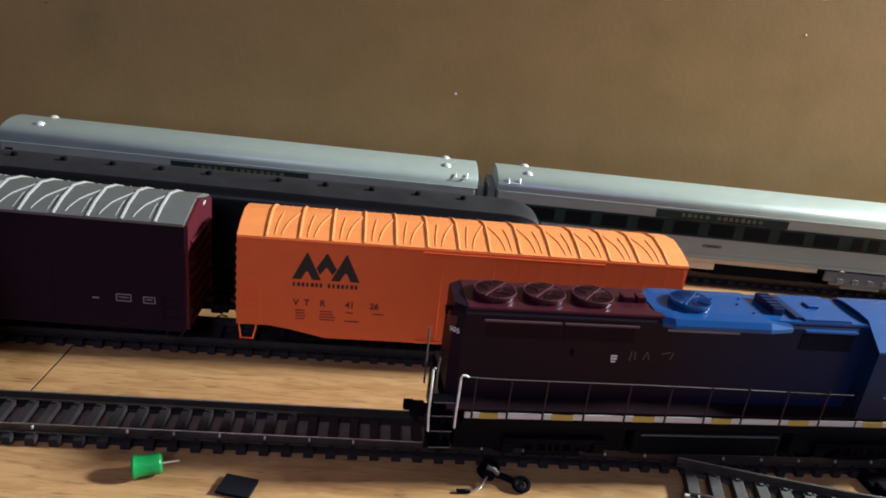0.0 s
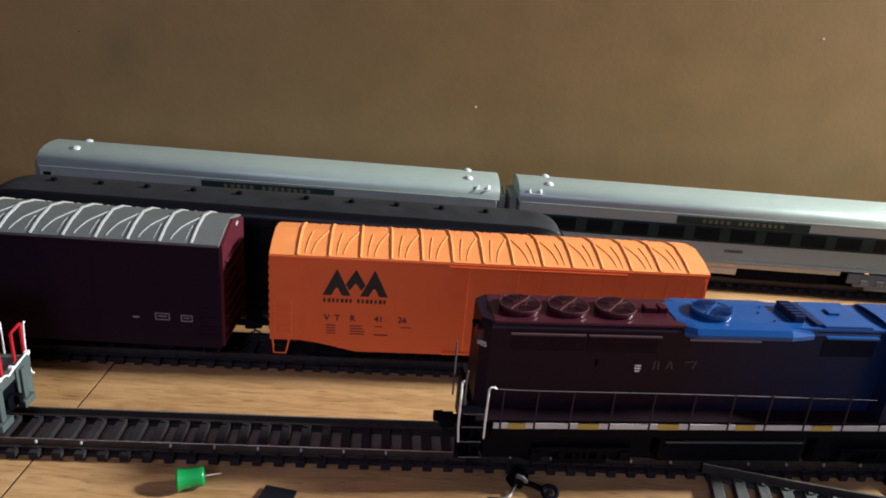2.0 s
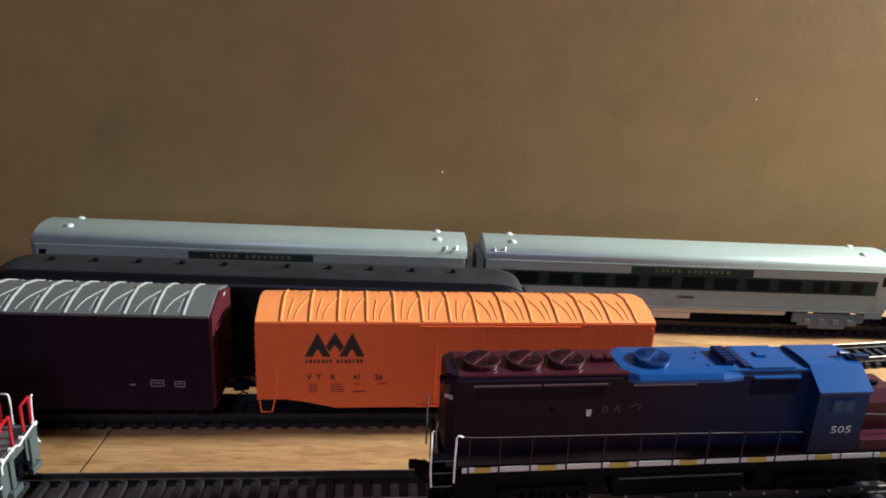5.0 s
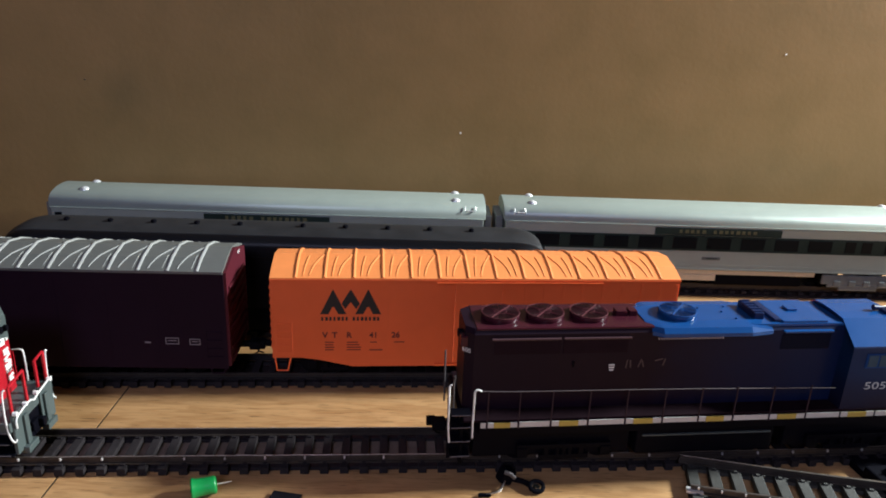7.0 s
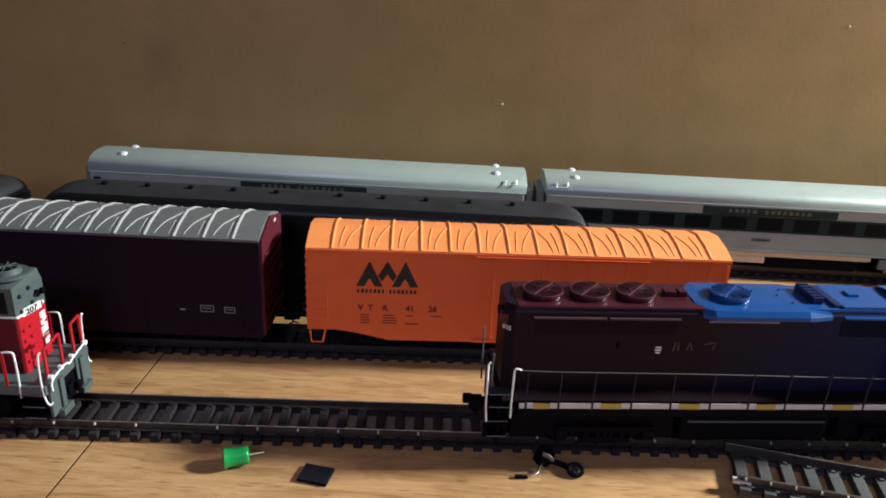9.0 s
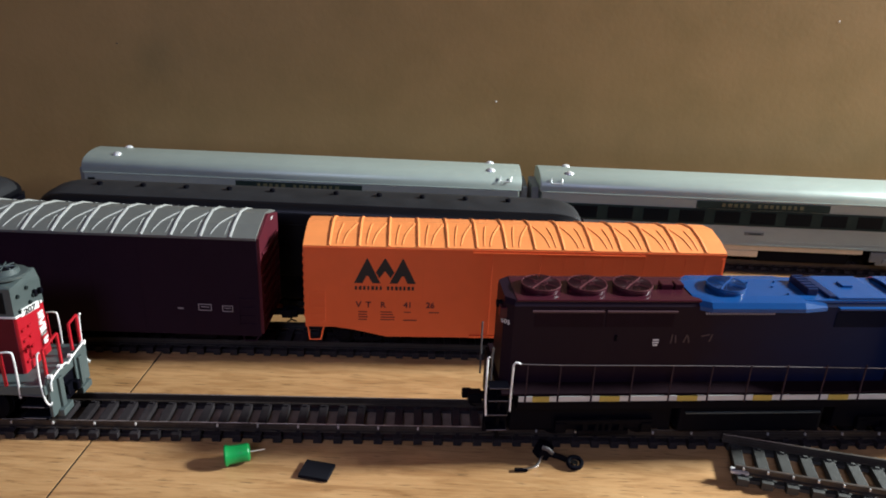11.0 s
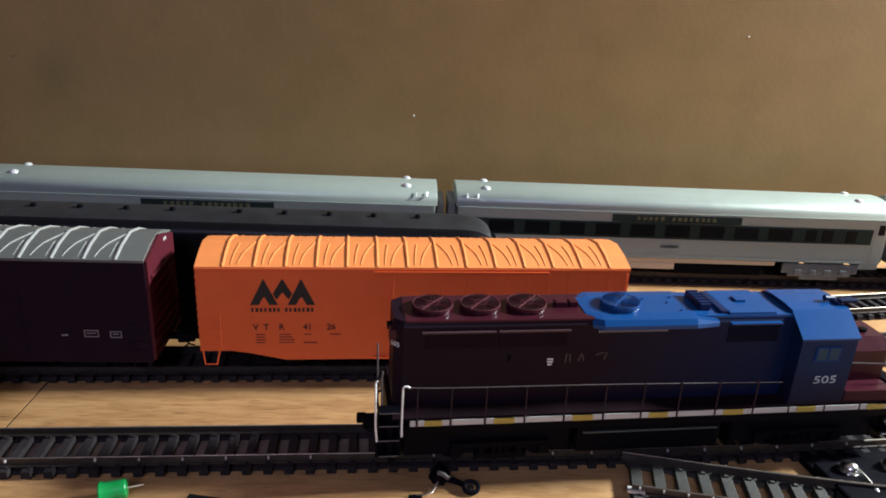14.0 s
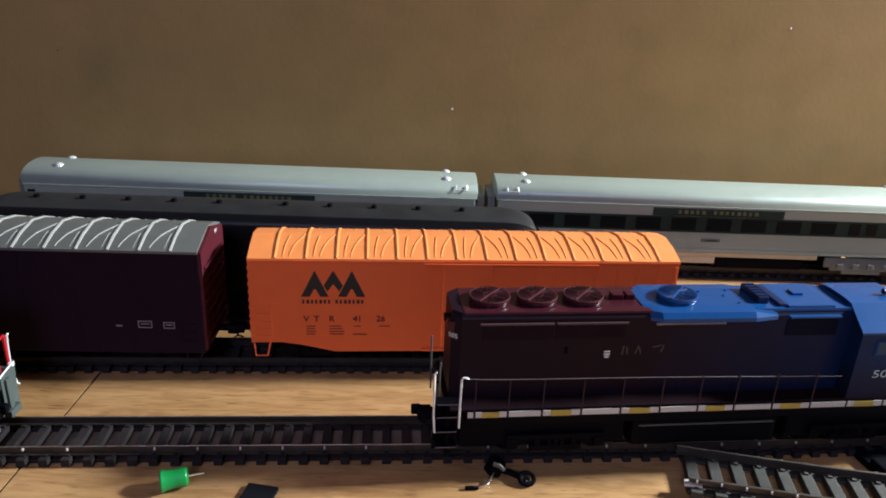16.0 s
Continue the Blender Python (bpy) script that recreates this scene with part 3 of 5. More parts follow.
def boxcar_roof(root, material, rib_material, eave, rise, xr, brace_dir, double=False):
    """Peaked panel roof: a sheet, straight seam ribs and one curved brace in each panel."""
    h = BOX_H
    prof = [(-h - 0.0004, eave - 0.0006), (h + 0.0004, eave - 0.0006), (h + 0.0004, eave + 0.0004), (h * 0.55, eave + rise * 0.66), (0, eave + rise),
            (-h * 0.55, eave + rise * 0.66), (-h - 0.0004, eave + 0.0004)]
    bm = sweep(bmesh.new(), prof, [-BOX_L / 2, BOX_L / 2])
    roof = part("roof", bm, material, root)

    def top(y):
        a = abs(y)
        if a < h * 0.55:
            return eave + rise - (rise * 0.34) * a / (h * 0.55)
        return eave + rise * 0.66 - (rise * 0.66 - 0.0004) * (a - h * 0.55) / (h * 0.45)

    for x in xr:
        bm = bmesh.new()
        for off, r in (((0, 0.00088),) if double else ((0, 0.0008),)):
            tube(bm, [(x + off, y, top(y) - (0.0003 if double else 0.00018)) for y in (-h, -h * 0.8, -h * 0.55, -h * 0.28, 0, h * 0.28, h * 0.55, h * 0.8, h)], r, 8)
        part("roof_rib", bm, rib_material, roof, smooth=True)
    step = xr[1] - xr[0]
    for i, x in enumerate(xr[:-1]):
        k = brace_dir(i)
        for s in (-1, 1):
            bm = bmesh.new()
            for lo, hi, end in ((0.80, 0.88, 0.55), (0.32, 0.97, 1.0)) if double else ((0.26, 0.40, 0.92), (0.47, 0.90, 1.0)):
                pts = []
                for j in range(10):
                    u = j / 9 * (end if s > 0 else 0.4)
                    y = -s * h * (0.93 - 0.87 * u)
                    f = lo + (hi - lo) * u ** 1.5
                    pts.append((x + step * (f if k > 0 else 1 - f), y, top(y) - (0.0 if double else 0.00012)))
                tube(bm, pts, (0.00020 if end < 0.6 else 0.00034) if double else 0.00045, 6)
            part("roof_brace", bm, rib_material, roof, smooth=True)
    return roof


def boxcar_frame(root, body_z, ladder_mat):
    bm = boxes((-BOX_L / 2 + 0.004, BOX_L / 2 - 0.004, -0.004, 0.004, body_z - 0.003, body_z + 0.001), (-0.03, 0.03, -0.013, 0.013, body_z - 0.002, body_z))
    part("underframe", bm, BLACK, root)
    for x in (-BOX_L / 2 + 0.026, BOX_L / 2 - 0.026):
        truck(root, x, 0.0195, BLACK)
    coupler(root, -BOX_L / 2, -1)
    coupler(root, BOX_L / 2, 1)


def end_ribs(root, material, z0, z1):
    for d in (-1, 1):
        bm = bmesh.new()
        x = d * BOX_L / 2
        n = 9
        for i in range(n):
            z = z0 + (z1 - z0) * (i + 0.5) / n
            tube(bm, [(x, -0.0155, z), (x + d * 0.0003, -0.009, z), (x + d * 0.0003, 0.009, z), (x, 0.0155, z)], 0.0009, 6)
        part("end_ribs", bm, material, root, smooth=True)


def ladder(root, x0, x1, y, z0, z1, rungs, material, r=0.00028):
    bm = bmesh.new()
    for i in range(rungs):
        z = z0 + (z1 - z0) * i / (rungs - 1)
        tube(bm, [(x0, y + 0.0008, z), (x0, y, z), (x1, y, z), (x1, y + 0.0008, z)], r, 6)
    tube(bm, [(x0, y, z0 - 0.001), (x0, y, z1 + 0.001)], r, 6)
    tube(bm, [(x1, y, z0 - 0.001), (x1, y, z1 + 0.001)], r, 6)
    return part("ladder", bm, material, root)


def stirrup(root, x0, x1, y, z0, z1, material):
    bm = bmesh.new()
    tube(bm, [(x0, y, z0), (x0 + 0.0006, y, z1), (x1 - 0.0014, y, z1), (x1, y, z0)], 0.00042, 6)
    return part("stirrup_step", bm, material, root)


def orange_boxcar(m):
    root = thing("orange_boxcar", "bright orange plug-door model boxcar with black mountain emblem", "boxcar", m, "model freight cars")
    h, L2 = BOX_H, BOX_L / 2
    z0, z1 = 0.0117, 0.0483
    bm = bmesh.new()
    for s in (-1, 1):
        low = 0.0073
        outline = [(-L2, z0), (-L2 + 0.012, z0), (-L2 + 0.02, z0 - 0.0012), (-L2 + 0.034, low), (L2 - 0.034, low), (L2 - 0.02, z0 - 0.0012), (L2 - 0.012, z0), (L2, z0), (L2, z1), (-L2, z1)]
        ya, yb = s * h, s * (h - 0.0012)
        A = [bm.verts.new((x, ya, z)) for x, z in outline]
        B = [bm.verts.new((x, yb, z)) for x, z in outline]
        n = len(outline)
        bm.faces.new(A)
        bm.faces.new(list(reversed(B)))
        for i in range(n):
            bm.faces.new((A[i], B[i], B[(i + 1) % n], A[(i + 1) % n]))
    box(bm, -L2, -L2 + 0.0012, -h + 0.0012, h - 0.0012, z0, z1 - 0.0004)
    box(bm, L2 - 0.0012, L2, -h + 0.0012, h - 0.0012, z0, z1 - 0.0004)
    box(bm, -L2, L2, -h + 0.0012, h - 0.0012, z0, z0 + 0.001)
    body = part("body", bm, ORANGE, root)
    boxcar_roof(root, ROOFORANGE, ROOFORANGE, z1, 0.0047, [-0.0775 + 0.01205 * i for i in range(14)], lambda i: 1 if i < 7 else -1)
    part("eave_strip", boxes((-L2, L2, -h - 0.0007, -h + 0.0005, z1 - 0.001, z1 - 0.0002), (-L2, L2, h - 0.0005, h + 0.0007, z1 - 0.001, z1 - 0.0002)), ORANGE, root)
    door = part("door", boxes((-0.0106, 0.0094, -h - 0.0008, -h + 0.0002, 0.009, z1 - 0.0018), bevel=0.0002), ORANGE, root)
    for x in (-0.0106, 0.0094):
        part("door_rod", tube(bmesh.new(), [(x, -h - 0.0009, 0.009), (x, -h - 0.0009, z1 - 0.0015)], 0.00020, 6), ORANGE, door)
    part("door_track", boxes((-0.0186, 0.0532, -h - 0.0012, -h + 0.0002, z1 - 0.0018, z1 - 0.0012)), ORANGE, root)
    part("door_track", boxes((-0.0186, 0.0532, -h - 0.0012, -h + 0.0002, 0.0078, 0.0085)), ORANGE, root)
    for x in (0.0196, 0.028, 0.0363, 0.0447, 0.0537, 0.0623, 0.0712, 0.0796, 0.0868):
        part("side_rib", boxes((x - 0.0006, x + 0.0006, -h - 0.00025, -h + 0.0002, z0 - 0.001, z1 - 0.0022), bevel=0.0001), ORANGE, body)
    for x in (-0.0736, -0.062, -0.0505, -0.039, -0.0275):
        part("side_seam", boxes((x - 0.0003, x + 0.0003, -h - 0.00004, -h + 0.0002, z0 + 0.0005, z1 - 0.0022)), ORANGE, body)
    ladder(root, -L2 + 0.0018, -L2 + 0.0084, -h - 0.00008, 0.0145, 0.0276, 5, ORANGE, 0.00017)
    ladder(root, L2 - 0.0084, L2 - 0.0018, -h - 0.00008, 0.0145, 0.030, 5, ORANGE, 0.00017)
    for x in (-L2 + 0.001, L2 - 0.0075):
        stirrup(root, x, x + 0.0066, -h + 0.0003, z0, 0.0055, ORANGE)
    # emblem: three black peaks with a gap under each
    ex, zb, zt = -0.089, 0.0322, 0.0433
    emblem = part("emblem", flat_shape(bmesh.new(), [(ex + 0.0214, zb), (ex + 0.0267, zt), (ex + 0.0271, zt), (ex + 0.0324, zb), (ex + 0.0290, zb), (ex + 0.0273, zt - 0.0078), (ex + 0.0265, zt - 0.0078), (ex + 0.0249, zb)], -h + 0.00006), INK, root, "three black mountain peaks")
    part("peak", flat_shape(bmesh.new(), [(ex + 0.0361, zb), (ex + 0.0414, zt), (ex + 0.0418, zt), (ex + 0.0471, zb), (ex + 0.0436, zb), (ex + 0.0420, zt - 0.0078), (ex + 0.0412, zt - 0.0078), (ex + 0.0395, zb)], -h + 0.00006), INK, emblem)
    part("peak", flat_shape(bmesh.new(), [(ex + 0.0304, zt - 0.0062), (ex + 0.0340, zt), (ex + 0.0345, zt), (ex + 0.0381, zt - 0.0062), (ex + 0.0366, zt - 0.0088), (ex + 0.0344, zt - 0.0057), (ex + 0.0341, zt - 0.0057), (ex + 0.0319, zt - 0.0088)], -h + 0.00005), INK, emblem)
    # owner's name as plain letter-sized bars
    x = ex + 0.0218
    for i in range(15):
        if i != 7:
            part("name_bar", boxes((x, x + (0.00085, 0.0011, 0.00095)[i % 3], -h - 0.0001, -h, 0.0292, 0.0309)), INK, root)
        x += 0.00171 if i != 7 else 0.0013
    for text, x in (("V", 0.0222), ("T", 0.0263), ("R", 0.0324), ("41", 0.0421), ("26", 0.0516)):
        lettering("lettering", text, 0.0036, at_front(ex + x, -h - 0.00006, 0.0212), REDINK, root, bold=0.0001)
    bm = bmesh.new()
    random.seed(4)
    for x0, n, w in ((0.0232, 4, 0.0046), (0.0325, 4, 0.0062), (0.0425, 1, 0.003), (0.0425, 0, 0), (0.0528, 1, 0.0055)):
        for j in range(n):
            box(bm, ex + x0, ex + x0 + w * random.uniform(0.75, 1), -h - 0.0001, -h, 0.0188 - j * 0.0012, 0.0192 - j * 0.0012)
    box(bm, ex + 0.0422, ex + 0.0478, -h - 0.0001, -h, 0.0150, 0.0155)
    part("data_bars", bm, REDINK, root, "tiny rows of dark data bars")
    end_ribs(root, ORANGE, 0.014, 0.045)
    boxcar_frame(root, z0, ORANGE)
    return root


def maroon_boxcar(m):
    root = thing("maroon_boxcar", "dark maroon model boxcar with galvanised ribbed roof and red ends", "boxcar", m, "model freight cars")
    h, L2 = BOX_H, BOX_L / 2
    z0, z1 = 0.0068, 0.0508
    rise = 0.0053
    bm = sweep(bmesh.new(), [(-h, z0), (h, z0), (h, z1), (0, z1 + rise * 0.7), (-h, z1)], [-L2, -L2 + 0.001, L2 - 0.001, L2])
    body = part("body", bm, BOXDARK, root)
    boxcar_roof(root, ROOFGREY, RIBWHITE, z1, rise, [-0.0755 + 0.01178 * i for i in range(14)], lambda i: 1, double=True)
    for d in (-1, 1):
        x = d * L2
        prof = [(-h + 0.0005, z0 + 0.001), (h - 0.0005, z0 + 0.001), (h - 0.0005, z1 - 0.0002), (0, z1 + rise - 0.0005), (-h + 0.0005, z1 - 0.0002)]
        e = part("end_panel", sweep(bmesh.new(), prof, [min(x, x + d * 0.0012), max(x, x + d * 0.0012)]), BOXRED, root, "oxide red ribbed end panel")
        bm = bmesh.new()
        for i in range(8):
            z = z0 + 0.004 + 0.0046 * i
            tube(bm, [(x + d * 0.0012, -0.0145, z), (x + d * 0.0018, -0.008, z), (x + d * 0.0018, 0.008, z), (x + d * 0.0012, 0.0145, z)], 0.0007, 6)
        part("end_rib", bm, BOXRED, e, smooth=True)
        for k in range(3):
            part("number_bar", boxes((min(x + d * 0.0011, x + d * 0.0014), max(x + d * 0.0011, x + d * 0.0014), 0.0040 + 0.0012 * k, 0.0046 + 0.0012 * k, z1 + 0.0004, z1 + 0.0017)), WHITE, e, "small white bar")
    for x in (-0.06, -0.04, -0.02, 0.0, 0.02, 0.04, 0.06):
        part("side_seam", boxes((x - 0.0003, x + 0.0003, -h - 0.00008, -h + 0.0002, z0 + 0.001, z1 - 0.002)), BOXDARK, body)
    bm = boxes((L2 - 0.0340, L2 - 0.0316, -h - 0.0002, -h, 0.0186, 0.0192))
    for x0, x1, za, zb in ((L2 - 0.0254, L2 - 0.0199, 0.0182, 0.0212), (L2 - 0.0155, L2 - 0.0111, 0.0180, 0.0208)):
        for r in ((x0, x1, za, za + 0.0003), (x0, x1, zb - 0.0003, zb), (x0, x0 + 0.0003, za, zb), (x1 - 0.0003, x1, za, zb), (x0 + 0.001, x1 - 0.001, (za + zb) / 2, (za + zb) / 2 + 0.0003)):
            box(bm, r[0], r[1], -h - 0.00025, -h, r[2], r[3])
    part("data_panels", bm, PALEINK, root, "faint pale data boxes")
    ladder(root, L2 - 0.0084, L2 - 0.0018, -h - 0.0001, 0.0125, 0.024, 4, BOXDARK, 0.00017)
    stirrup(root, L2 - 0.0075, L2 - 0.001, -h + 0.0003, z0, 0.0045, BOXDARK)
    boxcar_frame(root, z0, BOXDARK)
    return root


ORANGE_AT = pose(0.0893, 0.0178, ZR, 0, 0, 0.35)
orange_boxcar(ORANGE_AT)
maroon_boxcar(pose(-0.1045, 0.0200, ZR, 0, 0, -2.1))


def silver_coach(m, f, L2, b0, b1):
    """f: 1 with the roof steps at its -x end and the door at its +x end, -1 the other way round. L2: half its length. b0, b1: the ends of the name board."""
    root = thing("silver_coach", "silver streamlined model passenger coach with dark green window band", "passenger coach", m, "silver coaches by the wall")
    h = 0.0172
    z0, zs = 0.0125, 0.0395

    def run(a, b):
        return min(f * a, f * b), max(f * a, f * b)

    half = [(1, 0), (0.995, 0.0026), (0.97, 0.0044), (0.90, 0.0060), (0.74, 0.0076), (0.45, 0.0089), (0.15, 0.0094)]
    arch = [(-h * u, zs + v) for u, v in half] + [(h * u, zs + v) for u, v in reversed(half)]
    xs = [-L2, -L2 + 0.0005, L2 - 0.0005, L2]
    sc = [(0.985, 0.992, zs * 0.008), (1, 1, 0), (1, 1, 0), (0.985, 0.992, zs * 0.008)]
    part("roof", sweep(bmesh.new(), arch, xs, sc), SILVER, root, smooth=True)
    part("drip_rail", boxes((-L2 + 0.001, L2 - 0.001, -h - 0.0005, h + 0.0005, zs - 0.0004, zs + 0.0003)), SILVER, root)
    body = part("body", boxes((-L2 + 0.001, L2 - 0.001, -h, h, z0, zs - 0.0004), bevel=0.0005), SILVER, root)
    band = part("window_band", boxes((-L2 + 0.010, L2 - 0.010, -h - 0.0003, h + 0.0003, 0.0243, 0.0337)), GREEN, root, "dark green window band")
    for i in range(9):
        x = -L2 + 0.0190 + i * 0.0205
        part("window", boxes((*run(x, x + 0.0145), -h - 0.00055, -h, 0.0255, 0.0327), bevel=0.0002), GLASS, band)
    for x in (L2 - 0.0505, L2 - 0.0405, L2 - 0.0260):
        part("window", boxes((*run(x, x + 0.0065), -h - 0.00055, -h, 0.0255, 0.0327), bevel=0.0002), GLASS, band)
    d = part("vestibule_door", boxes((*run(L2 - 0.0085, L2 - 0.0015), -h - 0.0002, -h + 0.0005, z0 + 0.001, zs - 0.003), bevel=0.0002), SILVER, root)
    part("door_window", boxes((*run(L2 - 0.0070, L2 - 0.0030), -h - 0.0004, -h, 0.0305, 0.0366)), GLASS, d)
    sg = part("name_board", boxes((b0, b1, -h - 0.0006, -h, 0.0341, 0.0384)), GREEN, root, "dark green name board")
    x = (b0 + b1) / 2 - 0.0235
    for i in range(14):
        if i != 5:
            w = (0.0016, 0.0021, 0.0018)[i % 3]
            part("name_bar", boxes((x, x + w, -h - 0.0008, -h, 0.0354, 0.0374)), GOLD, sg, "dull gold bar")
        x += 0.0034
    part("number_plate", boxes((-0.0080, 0.0030, -h - 0.0004, -h, 0.0188, 0.0206)), ROOFGREY, root, "small grey bar plate")
    part("plate_bar", boxes((-0.0055, 0.0012, -h - 0.0006, -h, 0.0194, 0.0200)), GREEN, root, "dark bar on the plate")
    for z in (0.0152, 0.0232):
        part("flute", boxes((-L2 + 0.012, L2 - 0.012, -h - 0.00012, -h + 0.0002, z, z + 0.0005)), SILVER, body)
    part("side_sill", boxes((-L2 + 0.002, L2 - 0.002, -h - 0.0003, h + 0.0003, z0 - 0.0002, z0 + 0.0008)), SILVER, body)
    for d in (-1, 1):
        part("step_well", boxes((min(d * (L2 - 0.0135), d * (L2 - 0.0015)), max(d * (L2 - 0.0135), d * (L2 - 0.0015)), -h + 0.0003, h - 0.0003, 0.0085, z0 - 0.0003), bevel=0.0005), SILVER, root)
        for y in (-0.0078, 0.0078):
            bm = bmesh.new()
            bmesh.ops.create_uvsphere(bm, u_segments=16, v_segments=8, radius=0.0026, matrix=pose(d * (L2 - 0.0172), y, zs + 0.0083) @ Matrix.Diagonal((1, 1, 0.7, 1)))
            part("roof_dome_vent", bm, DOME, root, "polished dome vent", smooth=True)
        bm = boxes((min(d * L2, d * (L2 + 0.0042)), max(d * L2, d * (L2 + 0.0042)), -0.0115, 0.0115, z0, zs + 0.001), bevel=0.0006)
        part("diaphragm", bm, TRUCKGREY, root, "dark grey end diaphragm")
    x = -f * (L2 - 0.0090)
    bm = tube(bmesh.new(), [(x - 0.0030, -0.0152, zs + 0.0072), (x - 0.0030, -0.0174, zs + 0.0050), (x + 0.0030, -0.0174, zs + 0.0050), (x + 0.0030, -0.0152, zs + 0.0072)], 0.00032, 6)
    part("roof_step", bm, DOME, root, "bright roof step")
    part("underfloor_skirt", boxes((-0.062, 0.003, -0.0158, 0.0145, 0.0048, 0.0088), bevel=0.0005), CREAM, root, "cream underfloor box")
    part("underfloor_skirt", boxes((-0.064, 0.064, -0.0155, 0.013, 0.0088, z0 - 0.0003), bevel=0.0003), CREAM, root, "cream underfloor strip")
    part("underfloor_tank", boxes((0.004, 0.058, -0.0125, 0.013, 0.001, 0.0085), bevel=0.0008), BLACK, root)
    for x in (-L2 + 0.0365, L2 - 0.0365):
        tr = truck(root, x, 0.028, TRUCKGREY, half=0.0150)
        frame_bm = boxes((x - 0.0235, x + 0.0235, -0.0170, -0.0158, 0.0050, 0.0112), (x - 0.0195, x + 0.0195, -0.0171, -0.0158, 0.0030, 0.0056), (x - 0.012, x + 0.012, -0.0172, -0.0158, 0.0010, 0.0036), bevel=0.0009)
        part("side_frame", frame_bm, TRUCKGREY, tr)
        for k in (-0.014, -0.0045, 0.0045, 0.014):
            part("journal_box", boxes((x + k - 0.0020, x + k + 0.0020, -0.0178, -0.0168, 0.0042, 0.0076), bevel=0.0005), TRUCKGREY, tr)
    coupler(root, -L2, -1)
    coupler(root, L2, 1)
    return root


REAR_YAW = -3.2


def rear(x):
    return 0.130 - 0.055 * (x - 0.135)


silver_coach(pose(-0.0155, rear(-0.0155), ZR, 0, 0, REAR_YAW), -1, 0.1245, -0.0375, 0.0342)
silver = silver_coach(pose(0.2475, rear(0.2475), ZR, 0, 0, REAR_YAW), 1, 0.1280, -0.0385, 0.0375)
copy_thing(silver, pose(0.5142, rear(0.5142), ZR, 0, 0, REAR_YAW))


def black_coach(m):
    root = thing("black_coach", "satin black model passenger coach with round-ended vented roof", "passenger coach", m, "black coaches")
    h, L2 = 0.0170, 0.1308
    z0, zs = 0.0125, 0.0390
    low = [(1, -0.0006), (1, 0.0050), (0.97, 0.0066), (0.88, 0.0082), (0.72, 0.0093)]
    cap = [(0.72, 0.0088), (0.70, 0.0095), (0.48, 0.0104), (0.22, 0.0109)]
    cove = [(-h * u, zs + v) for u, v in low] + [(h * u, zs + v) for u, v in reversed(low)]
    arch = [(-h * u, zs + v) for u, v in cap] + [(h * u, zs + v) for u, v in reversed(cap)]
    xs, sc = [], []
    for k in range(7):
        t = k / 6
        xs.append(-L2 + 0.016 * (1 - math.cos(t * math.pi / 2)))
        f = 0.35 + 0.65 * math.sin(t * math.pi / 2)
        sc.append((0.75 + 0.25 * math.sin(t * math.pi / 2), f, zs * (1 - f)))
    xs += [-x for x in reversed(xs)]
    sc += list(reversed(sc))
    part("roof", sweep(bmesh.new(), arch, xs, sc), COACHROOF, root, "dusty dark grey roof", smooth=True)
    part("cove", sweep(bmesh.new(), cove, xs, sc), COACH, root, smooth=True)
    part("body", boxes((-L2 + 0.001, L2 - 0.001, -h, h, z0, zs), bevel=0.0005), COACH, root)
    part("letter_board", boxes((-L2 + 0.004, L2 - 0.004, -h - 0.0004, h + 0.0004, zs - 0.0008, zs + 0.0002)), COACH, root)
    for i in range(12):
        x = -L2 + 0.022 + i * 0.0178
        part("window", boxes((x, x + 0.0085, -h - 0.0003, -h, 0.0235, 0.0325)), GLASS, root)
    for i in range(10):
        x = -0.1047 + 0.02107 * i + (0.0100 if i > 4 else 0)
        bm = bmesh.new()
        cyl(bm, (x, -0.0008, zs + 0.0112), 0.0014, 0.0014, "z", 12, r2=0.0011)
        cyl(bm, (x, -0.0008, zs + 0.0121), 0.0016, 0.0007, "z", 12, r2=0.0009)
        part("roof_vent", bm, BLACK, root, smooth=True)
    for d in (-1, 1):
        part("underfloor_box", boxes((min(d * 0.0002, d * 0.066), max(d * 0.0002, d * 0.066), -0.0160, 0.0160, 0.0002, z0), bevel=0.0006), BLACK, root)
        part("diaphragm", boxes((min(d * L2, d * (L2 + 0.0035)), max(d * L2, d * (L2 + 0.0035)), -0.0085, 0.0085, z0, zs + 0.001), bevel=0.0005), BLACK, root)
        part("marker", cyl(bmesh.new(), (d * (L2 - 0.006), -h - 0.0004, zs + 0.0005), 0.0007, 0.0016, "y", 10), NICKEL, root, "tiny bright marker lamp")
        truck(root, d * (L2 - 0.045), 0.028, BLACK, half=0.0145)
        coupler(root, d * L2, d)
    return root


def coach_y(x):
    return 0.0662 - 0.053 * (x + 0.0021)


coach = black_coach(pose(-0.0021, coach_y(-0.0021), ZR, 0, 0, -3.0))
copy_thing(coach, pose(-0.2850, 0.0798, ZR, 0, 0, -2.0))

# ---- locomotives ----
LOCO = pose(0.1695, -0.0458, ZR, 0, 0, 1.9)


